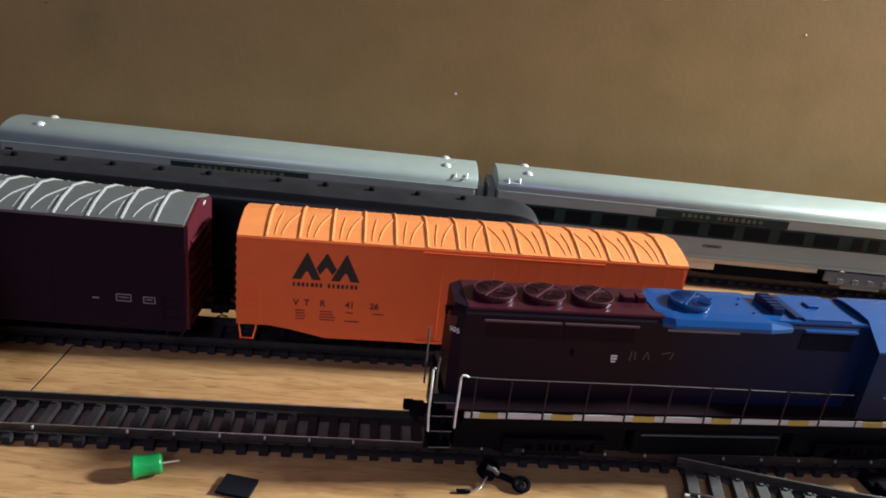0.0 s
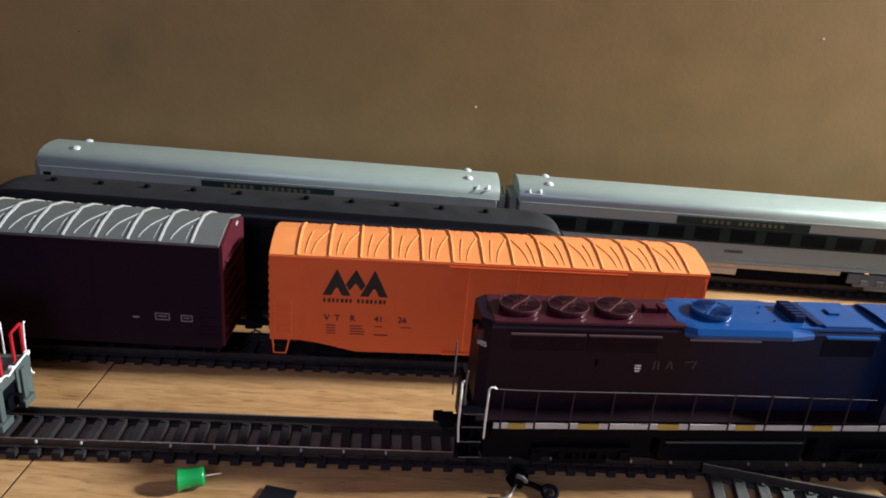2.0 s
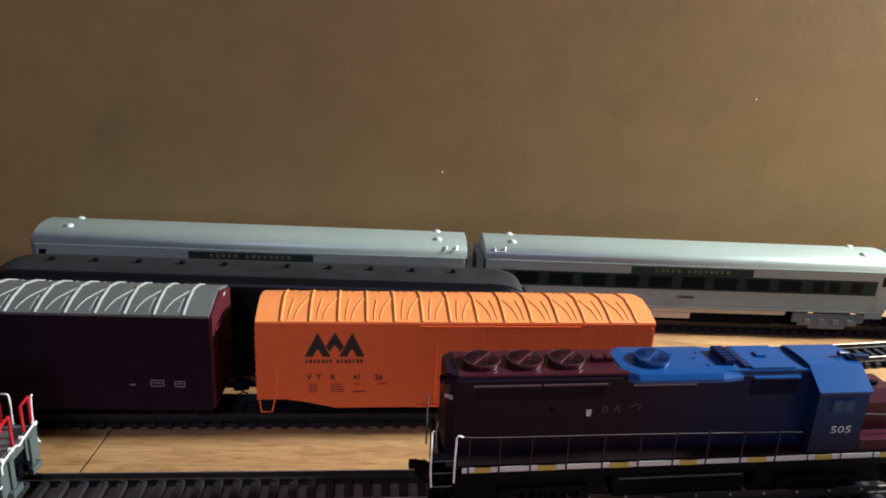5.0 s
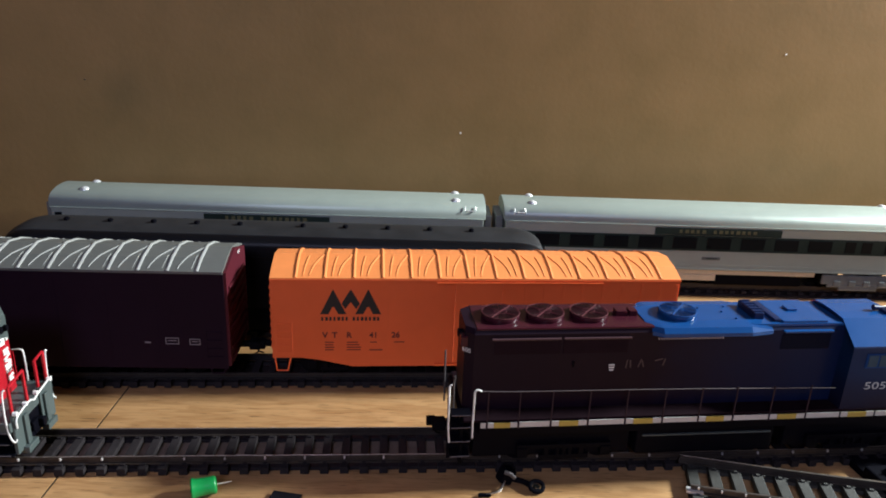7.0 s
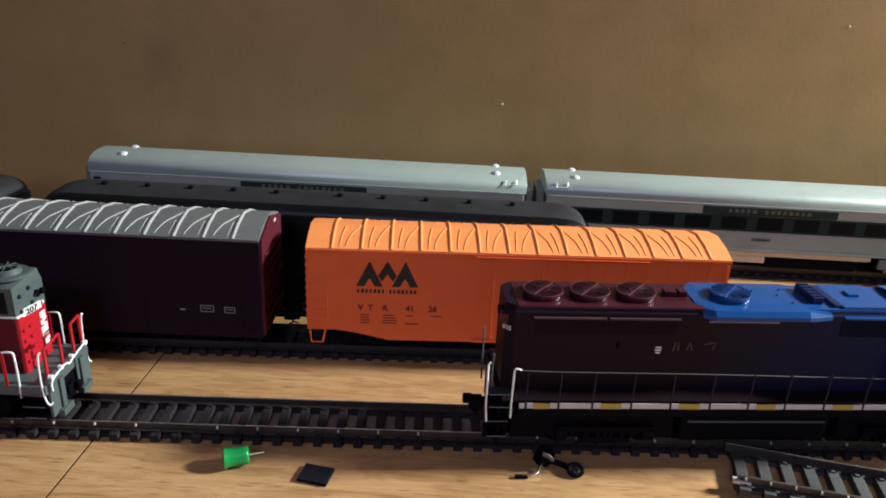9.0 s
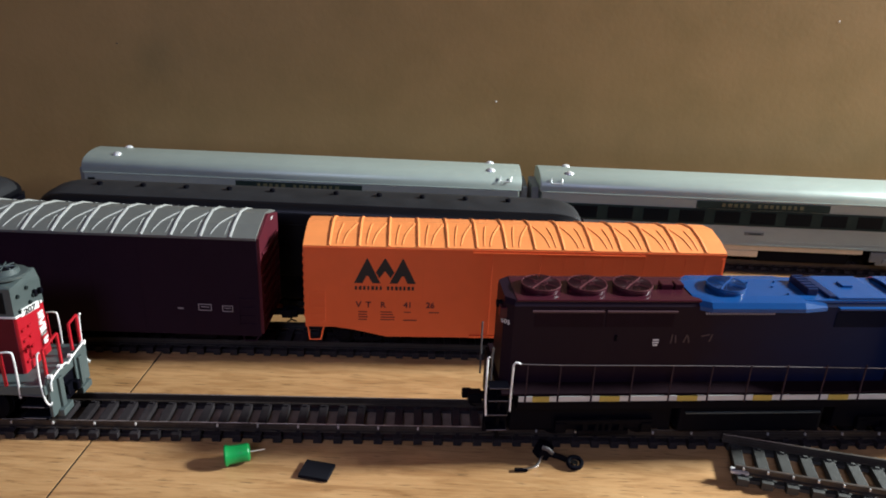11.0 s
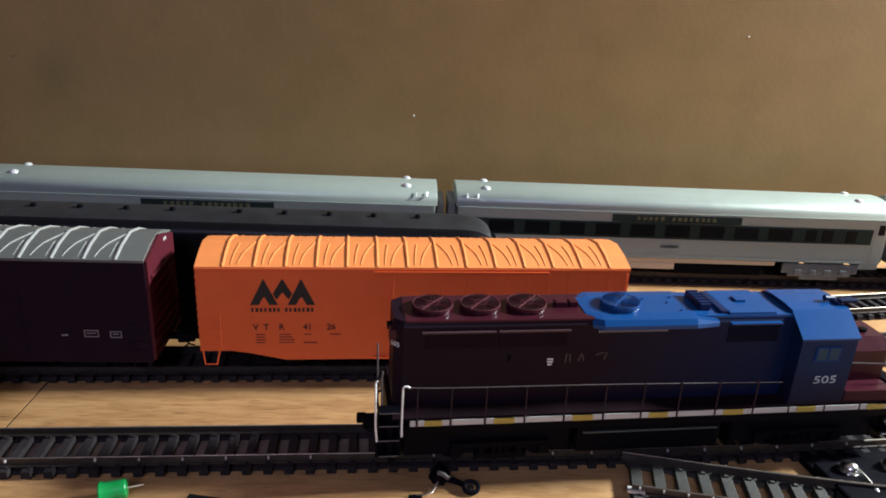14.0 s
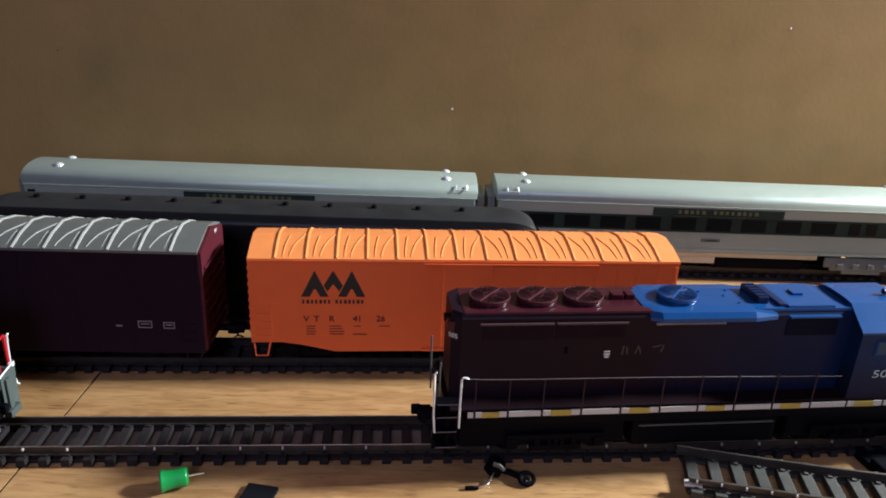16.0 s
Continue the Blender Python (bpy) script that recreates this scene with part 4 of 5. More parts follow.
def fan(root, x, y, z, r, material, grille, well, blades=12):
    bm = bmesh.new()
    for k in range(3):
        cyl(bm, (x, y, z + 0.0004 + 0.0007 * k), r - 0.0005 * (k % 2), 0.0007, "z", 40)
    drum = part("fan_housing", bm, material, root)
    bm = bmesh.new()
    cyl(bm, (x, y, z + 0.0024), r * 0.9, 0.0002, "z", 28)
    part("fan_well", bm, well, drum)
    bm = bmesh.new()
    for rr in (0.97, 0.30):
        tube(bm, [(x + r * rr * math.cos(a), y + r * rr * math.sin(a), z + 0.0026) for a in [2 * math.pi * i / 28 for i in range(28)]], 0.00022, 5, closed=True)
    for i in range(blades):
        a = math.pi * i / blades + 0.86
        c, s = math.cos(a) * r * 0.95, math.sin(a) * r * 0.95
        line = [(x - c, y - s, z + 0.0027), (x + c, y + s, z + 0.0027)]
        if i in (0, 6):
            tube(bm, line, 0.00020 if i else 0.00028, 5)
        else:
            part("fan_blade", tube(bmesh.new(), line, 0.00011, 5), material if i % 2 else well, drum)
    part("fan_grille", bm, grille, drum)
    return drum


def handrail_line(root, pts, material, r=0.0003, name="handrail", label=""):
    return part(name, tube(bmesh.new(), pts, r, 6), material, root, label)


def locomotive(m):
    root = thing("maroon_blue_locomotive", "maroon and blue road-switcher model diesel locomotive on the track", "locomotive", m, "model locomotives")
    hw, dk = 0.0105, 0.0175       # half widths of hood and deck
    zd, zr = 0.0222, 0.0536       # deck and hood roof
    xl, xc, xn = -0.0935, 0.0455, 0.0878
    hood = [(-hw, zd - 0.0004), (hw, zd - 0.0004), (hw, zr - 0.0020), (hw - 0.0012, zr), (-hw + 0.0012, zr), (-hw, zr - 0.0020)]
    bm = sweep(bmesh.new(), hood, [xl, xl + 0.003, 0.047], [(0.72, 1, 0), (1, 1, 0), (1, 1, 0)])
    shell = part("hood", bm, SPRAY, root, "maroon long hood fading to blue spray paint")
    part("radiator_grille", boxes((xl + 0.010, xl + 0.0335, -hw - 0.0003, -hw + 0.0002, zr - 0.0095, zr - 0.0042), (xl + 0.0345, xl + 0.058, -hw - 0.0003, -hw + 0.0002, zr - 0.0095, zr - 0.0042)), GRILLE, shell, "dark radiator grille")
    for x0, x1 in ((xl + 0.009, xl + 0.0335), (xl + 0.0345, xl + 0.059)):
        part("radiator_lip", boxes((x0, x1, -hw - 0.0009, -hw + 0.0002, zr - 0.0040, zr - 0.0034), bevel=0.0001), LIP, shell, "pale radiator lip, painted as a lit edge")
    for x in (-0.0800, -0.0638, -0.0476):
        fan(root, x, -0.0004, zr - 0.0005, 0.0069, MAROON, SATIN, WELL)
    part("radiator_roof", boxes((xl + 0.0035, -0.0262, -hw + 0.0004, hw - 0.0004, zr - 0.0006, zr + 0.0002), bevel=0.0004), MAROON, root)
    part("exhaust_stack", boxes((-0.0375, -0.0335, -0.0015, 0.0025, zr, zr + 0.0022), (-0.0325, -0.0295, -0.0015, 0.0025, zr, zr + 0.0022), bevel=0.0003), MAROON, root)
    # blue dynamic brake bulge
    bz = zr + 0.0004
    bp = [(-hw - 0.0024, zr - 0.0030), (hw + 0.0024, zr - 0.0030), (hw + 0.0024, zr - 0.0016), (hw + 0.0010, bz - 0.0003), (hw - 0.0035, bz + 0.0003), (-hw + 0.0035, bz + 0.0003), (-hw - 0.0010, bz - 0.0003), (-hw - 0.0024, zr - 0.0016)]
    bulge = part("brake_hatch", sweep(bmesh.new(), bp, [-0.0285, -0.0235, 0.0095, 0.0205], [(0.72, 1, -0.0002), (1, 1, 0), (1, 1, 0), (0.78, 1, -0.0005)]), BLUE, root, "bright blue brake hatch")
    fan(root, -0.0143, -0.0012, bz - 0.0004, 0.0069, BLUE, SATINBLUE, WELLBLUE)
    bm = bmesh.new()
    for i in range(26):
        x = -0.0255 + i * 0.00095
        box(bm, x, x + 0.0004, -hw - 0.0025, -hw - 0.0018, zr - 0.0037, zr - 0.0031)
    part("brake_louvre", bm, PALEINK, bulge, "row of tiny pale louvres")
    part("roof_panel", boxes((0.0105, 0.047, -hw + 0.0006, hw - 0.0006, zr - 0.0008, zr + 0.0004), bevel=0.0003), BLUE, root)
    fb = part("filter_box", boxes((0.0130, 0.0168, -0.0062, 0.0062, zr, zr + 0.0030), bevel=0.0004), NAVY, root, "navy filter box")
    for k in range(5):
        part("filter_slat", boxes((0.0128, 0.0170, -0.0052 + 0.0024 * k, -0.0044 + 0.0024 * k, zr + 0.0029, zr + 0.0034), bevel=0.0001), NAVY, fb)
    part("hatch_ramp", boxes((0.0195, 0.0222, -0.0085, 0.0085, zr, zr + 0.0015), bevel=0.0004), NAVY, root, "dark blue hatch edge")
    part("roof_hatch", boxes((0.0225, 0.040, -0.0095, 0.0095, zr + 0.0002, zr + 0.0012), (0.029, 0.033, -0.001, 0.003, zr + 0.001, zr + 0.002), bevel=0.0003), BLUE, root)
    part("hatch_lip", boxes((0.0225, 0.0415, -hw - 0.0016, -hw + 0.0002, zr - 0.0024, zr - 0.0018)), BLUE, root)
    part("air_intake", boxes((0.0225, 0.0415, -hw - 0.0003, -hw + 0.0002, zr - 0.0095, zr - 0.0036)), DARKNAVY, shell, "dark blue intake grille")
    # door seams and latches on the hood
    part("latch", boxes((-0.0552, -0.0544, -hw - 0.0006, -hw, 0.0388, 0.0408)), BLACK, shell)
    part("data_plate", boxes((-0.0416, -0.0395, -hw - 0.0003, -hw, 0.0378, 0.0383), (-0.0416, -0.0395, -hw - 0.0003, -hw, 0.0388, 0.0393), (-0.0413, -0.0398, -hw - 0.0003, -hw, 0.0368, 0.0373)), WHITE, shell, "small white stencil bars")
    for x, zf, lean, hf in ((-0.0352, 0.0376, 0.10, 0.0034), (-0.0334, 0.0378, -0.12, 0.0030), (-0.0306, 0.0380, 0.30, 0.0032), (-0.0286, 0.0380, -0.28, 0.0026), (-0.0246, 0.0404, 1.35, 0.0030), (-0.0214, 0.0384, 0.25, 0.0028)):
        bm = boxes((-0.00022, 0.00022, -hw - 0.0002, -hw, 0, hf))
        bmesh.ops.transform(bm, matrix=Matrix.Translation((x, 0, zf)) @ Matrix.Rotation(lean, 4, "Y"), verts=bm.verts)
        part("faint_bar", bm, FAINT, shell, "faint worn lettering bar")
    lettering("road_number", "505", 0.0024, Matrix.Translation((xl - 0.0008, -hw * 0.72 + 0.0002, zr - 0.0093)) @ pose(0, 0, 0, 0, 0, -44) @ FRONT, WHITE, shell, width=0.0036)
    # cab: slanted roof shoulders over vertical sides
    cw, ct, ce = 0.0172, 0.0544, 0.0478
    cabp = [(-cw, zd - 0.001), (cw, zd - 0.001), (cw, ce), (0.0085, ct - 0.0005), (0.0035, ct), (-0.0035, ct), (-0.0085, ct - 0.0005), (-cw, ce)]
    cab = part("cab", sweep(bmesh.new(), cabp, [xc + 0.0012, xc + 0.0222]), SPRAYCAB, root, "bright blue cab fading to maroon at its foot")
    rp = [(-cw - 0.0005, ce - 0.0004), (-0.0085, ct + 0.0001), (-0.0035, ct + 0.0006), (0.0035, ct + 0.0006), (0.0085, ct + 0.0001), (cw + 0.0005, ce - 0.0004),
          (cw + 0.0005, ce + 0.0003), (0.0086, ct + 0.0008), (0.0035, ct + 0.0013), (-0.0035, ct + 0.0013), (-0.0086, ct + 0.0008), (-cw - 0.0005, ce + 0.0003)]
    part("cab_roof", sweep(bmesh.new(), rp, [xc + 0.0006, xc + 0.0228]), BLUE, cab)
    w = part("cab_window", boxes((xc + 0.0070, xc + 0.0165, -cw - 0.0003, -cw + 0.0002, 0.0392, 0.0449)), SATINBLUE, cab)
    part("pane", boxes((xc + 0.0077, xc + 0.0114, -cw - 0.0005, -cw, 0.0398, 0.0444), (xc + 0.0122, xc + 0.0159, -cw - 0.0005, -cw, 0.0398, 0.0444)), PANE, w, "pale window panes")
    lettering("road_number", "505", 0.0042, at_front(xc + 0.0088, -cw - 0.0003, 0.0305), NUMBER, cab, "greyish white road number", width=0.0085)
    horn = part("air_horn", boxes((xc + 0.0192, xc + 0.0222, -0.0064, -0.0024, ct + 0.0004, ct + 0.0022), bevel=0.0004), NAVY, cab)
    for k, (d, ln) in enumerate(((1, 0.0062), (1, 0.0050), (-1, 0.0044))):
        x0 = xc + 0.0207
        part("trumpet", cyl(bmesh.new(), (x0 + d * ln / 2, -0.0060 + 0.0014 * k, ct + 0.0026), 0.0005 if d > 0 else 0.0011, ln, "x", 12, r2=0.0011 if d > 0 else 0.0005), NAVY, horn, smooth=True)
    for x, y in ((0.0062, -0.0060), (0.0035, 0.0), (-0.0042, 0.0035), (0.0065, 0.0045)):
        part("roof_rivet", cyl(bmesh.new(), (x, y, bz + 0.0006), 0.0004, 0.0006, "z", 8), BLUE, bulge)
    # short hood and step boxes
    np_ = [(-0.0098, zd), (0.0098, zd), (0.0098, 0.0385), (0.0062, 0.0428), (-0.0062, 0.0428), (-0.0098, 0.0385)]
    nose = part("short_hood", sweep(bmesh.new(), np_, [xc + 0.0218, xn - 0.003, xn], [(1, 1, 0), (1, 1, 0), (0.985, 0.998, 0.0001)]), MAROON, root, "maroon short hood")
    part("sand_hatch", cyl(bmesh.new(), (xn - 0.006, -0.002, 0.0433), 0.0016, 0.0012, "z", 12), BLACK, nose)
    part("toolbox", boxes((xc + 0.0228, xn, -0.0172, -0.0098, zd, zd + 0.0045), bevel=0.0004), MAROON, root)
    # deck and sill
    part("deck", boxes((xl - 0.0005, xn + 0.006, -dk, dk, zd - 0.0009, zd), bevel=0.0002), DECK, root)
    sill = part("sill", boxes((-0.0885, xn, -dk - 0.0002, dk + 0.0002, zd - 0.0062, zd - 0.0008)), BLACK, root)
    posts = (-0.0859, -0.0747, -0.0631, -0.0496, -0.0359, -0.0220, -0.0084, 0.0048, 0.0189, 0.0332)
    edges = (-0.0885,) + posts + (0.0470, 0.0610, 0.0750, 0.0885)
    for i, (a, b) in enumerate(zip(edges, edges[1:])):
        strip = part("reflective_strip", boxes((a + 0.0004, b - 0.0004, -dk - 0.0005, -dk, zd - 0.0029, zd - 0.0009)), STRIP, sill, "white reflective strip")
        if i % 2 == 1:
            part("colour_band", boxes((a + (b - a) * 0.22, b - (b - a) * 0.26, -dk - 0.0007, -dk, zd - 0.0029, zd - 0.0009)), YELLOW, strip, "ochre reflective band")
    # fuel tank, trucks, couplers, pilots
    part("fuel_tank", boxes((-0.029, 0.025, -0.0145, 0.0145, 0.0035, 0.0148), bevel=0.0015), BLACK, root)
    part("tank_rail", boxes((-0.027, 0.023, -0.0152, -0.0144, 0.0118, 0.0123)), GREY, root)
    for x in (-0.056, 0.056):
        truck(root, x, 0.031, BLACK, r=0.0062, half=0.014)
    coupler(root, xl + 0.001, -1, 0.0104)
    coupler(root, xn + 0.006, 1, 0.0098)
    for x in (xl - 0.0015, xn + 0.0055):
        part("pilot", boxes((x, x + 0.0012, -0.0165, 0.0165, 0.0035, zd - 0.001), bevel=0.0003), BLACK, root)
    # steps and rails at the ends
    for x0, x1 in ((xl - 0.0056, xl + 0.0028), (xn - 0.0012, xn + 0.0052)):
        bm = bmesh.new()
        for z in (0.0076, 0.0137, 0.0193, 0.0242):
            box(bm, x0 + 0.0008, x1 - 0.0008, -dk - 0.0004, -dk + 0.0045, z, z + 0.0004)
        part("step_well", bm, BLACK, root)
        bm = bmesh.new()
        for z in (0.0078, 0.0139, 0.0195, 0.0244):
            tube(bm, [(x0 + 0.0008, -dk - 0.0006, z + 0.0003), (x1 - 0.0008, -dk - 0.0006, z + 0.0003)], 0.00020, 6)
        part("step_edge", bm, WIRE, root, "worn pale step edges")
        part("step_back", boxes((x0, x1, -dk + 0.0045, -dk + 0.005, 0.004, zd - 0.0005)), BLACK, root)
    y = -dk - 0.0004
    handrail_line(root, [(xl - 0.0054, y, 0.0140), (xl - 0.0059, y, 0.0200), (xl - 0.0061, y, 0.0362), (xl - 0.0054, y, 0.0368)], WHITE, 0.00036, label="white grab rail")
    handrail_line(root, [(-0.0908, y, 0.0155), (-0.0909, y, 0.0215), (-0.0908, y, 0.0336), (-0.0903, y, 0.0345), (-0.0893, y, 0.0345), (-0.0885, y, 0.0340)], WHITE, 0.00036, label="white grab rail")
    handrail_line(root, smooth_line([(-0.0885, y, 0.0340), (-0.0745, y, 0.0335), (-0.03, y, 0.0331), (0.005, y, 0.0325), (0.0425, y, 0.0317)], 4), WIRE, 0.00015)
    for x in posts:
        part("stanchion", boxes((x - 0.0002, x + 0.0002, y - 0.0002, y + 0.0002, zd - 0.0034, 0.0331)), POST, root)
    handrail_line(root, [(xl - 0.0035, -0.0125, 0.012), (xl - 0.0038, -0.0125, 0.034), (xl - 0.0035, -0.0125, 0.0372)], STEEL, 0.00035)
    handrail_line(root, [(xl - 0.0035, 0.0125, 0.012), (xl - 0.0038, 0.0125, 0.034)], STEEL, 0.00035)
    part("end_chain", tube(bmesh.new(), smooth_line([(xl - 0.0042, -0.0125, 0.030), (xl - 0.005, -0.009, 0.026), (xl - 0.0045, -0.0125, 0.021)], 5), 0.0004, 6), BLACK, root)
    handrail_line(root, [(xn + 0.0002, y, 0.0120), (xn + 0.0004, y, 0.0215), (xn + 0.0016, y, 0.0362), (xn + 0.0008, y, 0.0372), (xn - 0.0020, y + 0.001, 0.0370), (xc + 0.0235, y + 0.0035, 0.0366)], WIRE, 0.00024, label="thin pale grab rail")
    handrail_line(root, smooth_line([(xn + 0.0030, -0.0130, 0.0366), (xn + 0.0052, -0.0130, 0.0345), (xn + 0.0068, -0.0130, 0.0260), (xn + 0.0072, -0.0130, 0.0130), (xn + 0.0058, -0.0130, 0.0095), (xn + 0.0040, -0.0130, 0.0105)], 4), WHITE, 0.00030, label="white grab rail")
    handrail_line(root, [(xn + 0.0020, -0.0130, 0.0365), (xn + 0.0020, -0.0130, zd)], STEEL, 0.00028)
    part("end_box", boxes((xn + 0.0008, xn + 0.0058, -0.0125, 0.0125, zd - 0.0040, zd + 0.0048), bevel=0.0005), BLACK, root)
    # Added blocks, not seen as parts: they keep the space round the trucks dark.
    part("truck_shroud", boxes((0.030, xn + 0.002, -0.0128, 0.0128, 0.0040, zd - 0.0060), bevel=0.0006), BLACK, root)
    part("truck_shroud", boxes((xl + 0.004, -0.031, -0.0128, 0.0128, 0.0040, zd - 0.0060), bevel=0.0006), BLACK, root)
    part("headlight", cyl(bmesh.new(), (xl - 0.0008, -0.002, zr - 0.005), 0.0014, 0.002, "x", 12), BLACK, root)
    part("marker_box", boxes((xl - 0.0015, xl + 0.001, -0.0085, -0.005, zr - 0.0075, zr - 0.0035), bevel=0.0004), MAROON, root)
    return root


locomotive(LOCO)


def switcher(m):
    """Its short end reaches into view; the long end lies on the track behind it."""
    root = thing("red_grey_locomotive", "red and grey model diesel locomotive with white handrails", "locomotive", m, "model locomotives")
    dk, zd, xf = 0.0150, 0.0175, -0.0066
    ya, yb = -0.0068, 0.0102       # sides of the nose
    slant = Matrix(((1, 0, 0, 0), (0, 1, 0, 0), (0, -0.135, 1, 0.135 * yb), (0, 0, 0, 1)))  # the colour break falls across the nose
    nose = part("nose", sweep(bmesh.new(), [(ya, zd), (yb, zd), (yb, 0.0372), (ya, 0.0395)], [-0.045, xf - 0.0006, xf], [(1, 1, 0), (1, 1, 0), (0.97, 1, 0)]), RED, root, "bright red nose")
    bm = bmesh.new()
    for p in ((-0.045, ya - 0.0004, 0.0394), (-0.045, yb + 0.0004, 0.0370), (-0.045, yb + 0.0004, 0.0503), (-0.045, ya - 0.0004, 0.0500), (-0.045, ya + 0.003, 0.0512), (-0.045, yb - 0.002, 0.0512),
              (xf - 0.0062, ya + 0.0030, 0.0512), (xf - 0.0040, yb - 0.0020, 0.0512), (xf - 0.0014, yb + 0.0004, 0.0503),
              (xf - 0.0002, ya - 0.0004, 0.0394), (xf - 0.0002, yb + 0.0004, 0.0370), (xf - 0.0002, yb + 0.0004, 0.0464), (xf - 0.0002, ya - 0.0004, 0.0498)):
        bm.verts.new(p)
    bmesh.ops.convex_hull(bm, input=bm.verts)
    cab = part("cab_top", bm, GREY, root, "slate grey upper cab")
    part("roof_edge", tube(bmesh.new(), [(xf - 0.0006, ya, 0.0498), (xf - 0.0004, yb - 0.0018, 0.0470)], 0.0004, 6), GREY, cab)
    part("roof_edge", tube(bmesh.new(), [(-0.045, ya - 0.0002, 0.0499), (xf - 0.0006, ya, 0.0498)], 0.0003, 6), GREY, cab)
    # Sheet over the unlit side: a darker copy of the nose red as shade.
    part("side_panel", boxes((-0.045, xf - 0.0010, ya - 0.0003, ya + 0.0002, zd, 0.0392)), SHADERED, nose, "red side, darkened for its shade")
    fx, fy, fz = -0.0125, 0.0010, 0.0530
    fan_base = part("roof_fan", cyl(bmesh.new(), (fx, fy, fz), 0.0050, 0.0026, "z", 28, r2=0.0044, bevel=0.0003), GREY, root, smooth=True)
    part("roof_fan_ring", cyl(bmesh.new(), (fx, fy, fz - 0.0010), 0.0072, 0.0010, "z", 28, bevel=0.0002), GREY, fan_base, smooth=True)
    part("roof_fan_well", cyl(bmesh.new(), (fx, fy, fz + 0.0014), 0.0037, 0.0003, "z", 24), BLACK, fan_base)
    bm = bmesh.new()
    for i in range(4):
        a = math.pi * i / 4 + 0.3
        tube(bm, [(fx - 0.0037 * math.cos(a), fy - 0.0037 * math.sin(a), fz + 0.0016), (fx + 0.0037 * math.cos(a), fy + 0.0037 * math.sin(a), fz + 0.0016)], 0.00025, 5)
    part("roof_fan_grille", bm, GREY, fan_base)
    part("roof_rod", tube(bmesh.new(), [(xf - 0.0058, 0.0010, 0.0515), (xf - 0.0016, 0.0042, 0.0507)], 0.0003, 6), BLACK, root)
    part("window", boxes((-0.0195, -0.0093, ya - 0.0007, ya, 0.0408, 0.0486), bevel=0.0002), GLASS, cab)
    bm = boxes((-0.045, xf + 0.0003, ya - 0.0007, 0.0020, 0.0367, 0.0374))
    bmesh.ops.transform(bm, matrix=slant, verts=bm.verts)
    part("stripe", bm, WHITE, root, "thin white stripe")
    bm = boxes((xf - 0.0004, xf + 0.0005, -0.0044, 0.0068, 0.0362, 0.0389), bevel=0.0003)
    bmesh.ops.transform(bm, matrix=slant, verts=bm.verts)
    nb = part("number_board", bm, WHITE, root, "white number board")
    lettering("road_number", "207", 0.0029, slant @ Matrix.Translation((xf + 0.0006, -0.0028, 0.0366)) @ pose(0, 0, 0, 90, 0, 90), INK, nb, "black road number", width=0.0072, bold=0.00009)
    for y, z in ((-0.0040, 0.0458), (0.0016, 0.0466), (-0.0040, 0.0402), (0.0024, 0.0408), (0.0048, 0.0424)):
        part("lamp_lug", cyl(bmesh.new(), (xf - 0.0002, y, z), 0.0007, 0.0014, "x", 10), SLATE, cab)
    part("headlight", boxes((xf - 0.0008, xf + 0.0010, 0.0048, 0.0066, 0.0414, 0.0440), bevel=0.0006), BLACK, cab)
    part("horn", boxes((xf - 0.0006, xf + 0.0012, 0.0080, 0.0096, 0.0412, 0.0434), bevel=0.0005), BLACK, cab)
    part("marker_square", boxes((xf - 0.0002, xf + 0.0004, 0.0078, 0.0088, 0.0376, 0.0386)), WHITE, nose, "small white square")
    bm = bmesh.new()
    for z, a, b, k in ((0.0362, 0.0052, 0.0084, 0.0), (0.0347, 0.0052, 0.0084, 0.0), (0.0329, 0.0050, 0.0088, 0.35), (0.0313, 0.0050, 0.0088, -0.35), (0.0296, 0.0048, 0.0088, 0.0), (0.0281, 0.0050, 0.0088, 0.0), (0.0266, 0.0050, 0.0086, 0.0), (0.0240, 0.0060, 0.0090, 0.2), (0.0226, 0.0058, 0.0086, -0.1)):
        box(bm, xf, xf + 0.0003, (a - b) / 2, (b - a) / 2, -0.00048, 0.00048, m=Matrix.Translation((0, (a + b) / 2, 0.0226 + (z - 0.0226) * 0.88)) @ Matrix.Rotation(k, 4, "X"))
    part("emblem_bars", bm, WHITE, nose, "white emblem bars")
    for y in (-0.0048, -0.0010):
        for z in (0.0215, 0.0255, 0.0295, 0.0335):
            part("hinge", boxes((xf, xf + 0.0008, y - 0.0008, y + 0.0008, z - 0.0005, z + 0.0005), bevel=0.0002), RED, nose)
    part("deck", boxes((-0.20, 0.0035, -dk, dk, zd - 0.0035, zd), bevel=0.0003), GREY, root)
    part("end_plate", boxes((0.0030, 0.0042, -0.0135, -0.0045, 0.0045, 0.0200), bevel=0.0003), GREY, root)
    part("end_plate", boxes((0.0030, 0.0042, 0.0045, 0.0135, 0.0045, 0.0200), bevel=0.0003), GREY, root)
    part("foot_board", boxes((0.0035, 0.0062, -0.0105, -0.0038, 0.0030, 0.0056), bevel=0.0003), GREY, root)
    part("foot_board", boxes((0.0035, 0.0062, 0.0038, 0.0105, 0.0030, 0.0056), bevel=0.0003), GREY, root)
    part("pilot_back", boxes((0.0022, 0.0029, -0.0125, 0.0125, 0.0035, 0.0140)), BLACK, root)
    for y in (-0.0072, 0.0072):
        part("pilot_post", boxes((0.0042, 0.0052, y - 0.0013, y + 0.0013, 0.005, 0.0170), bevel=0.0003), GREY, root)
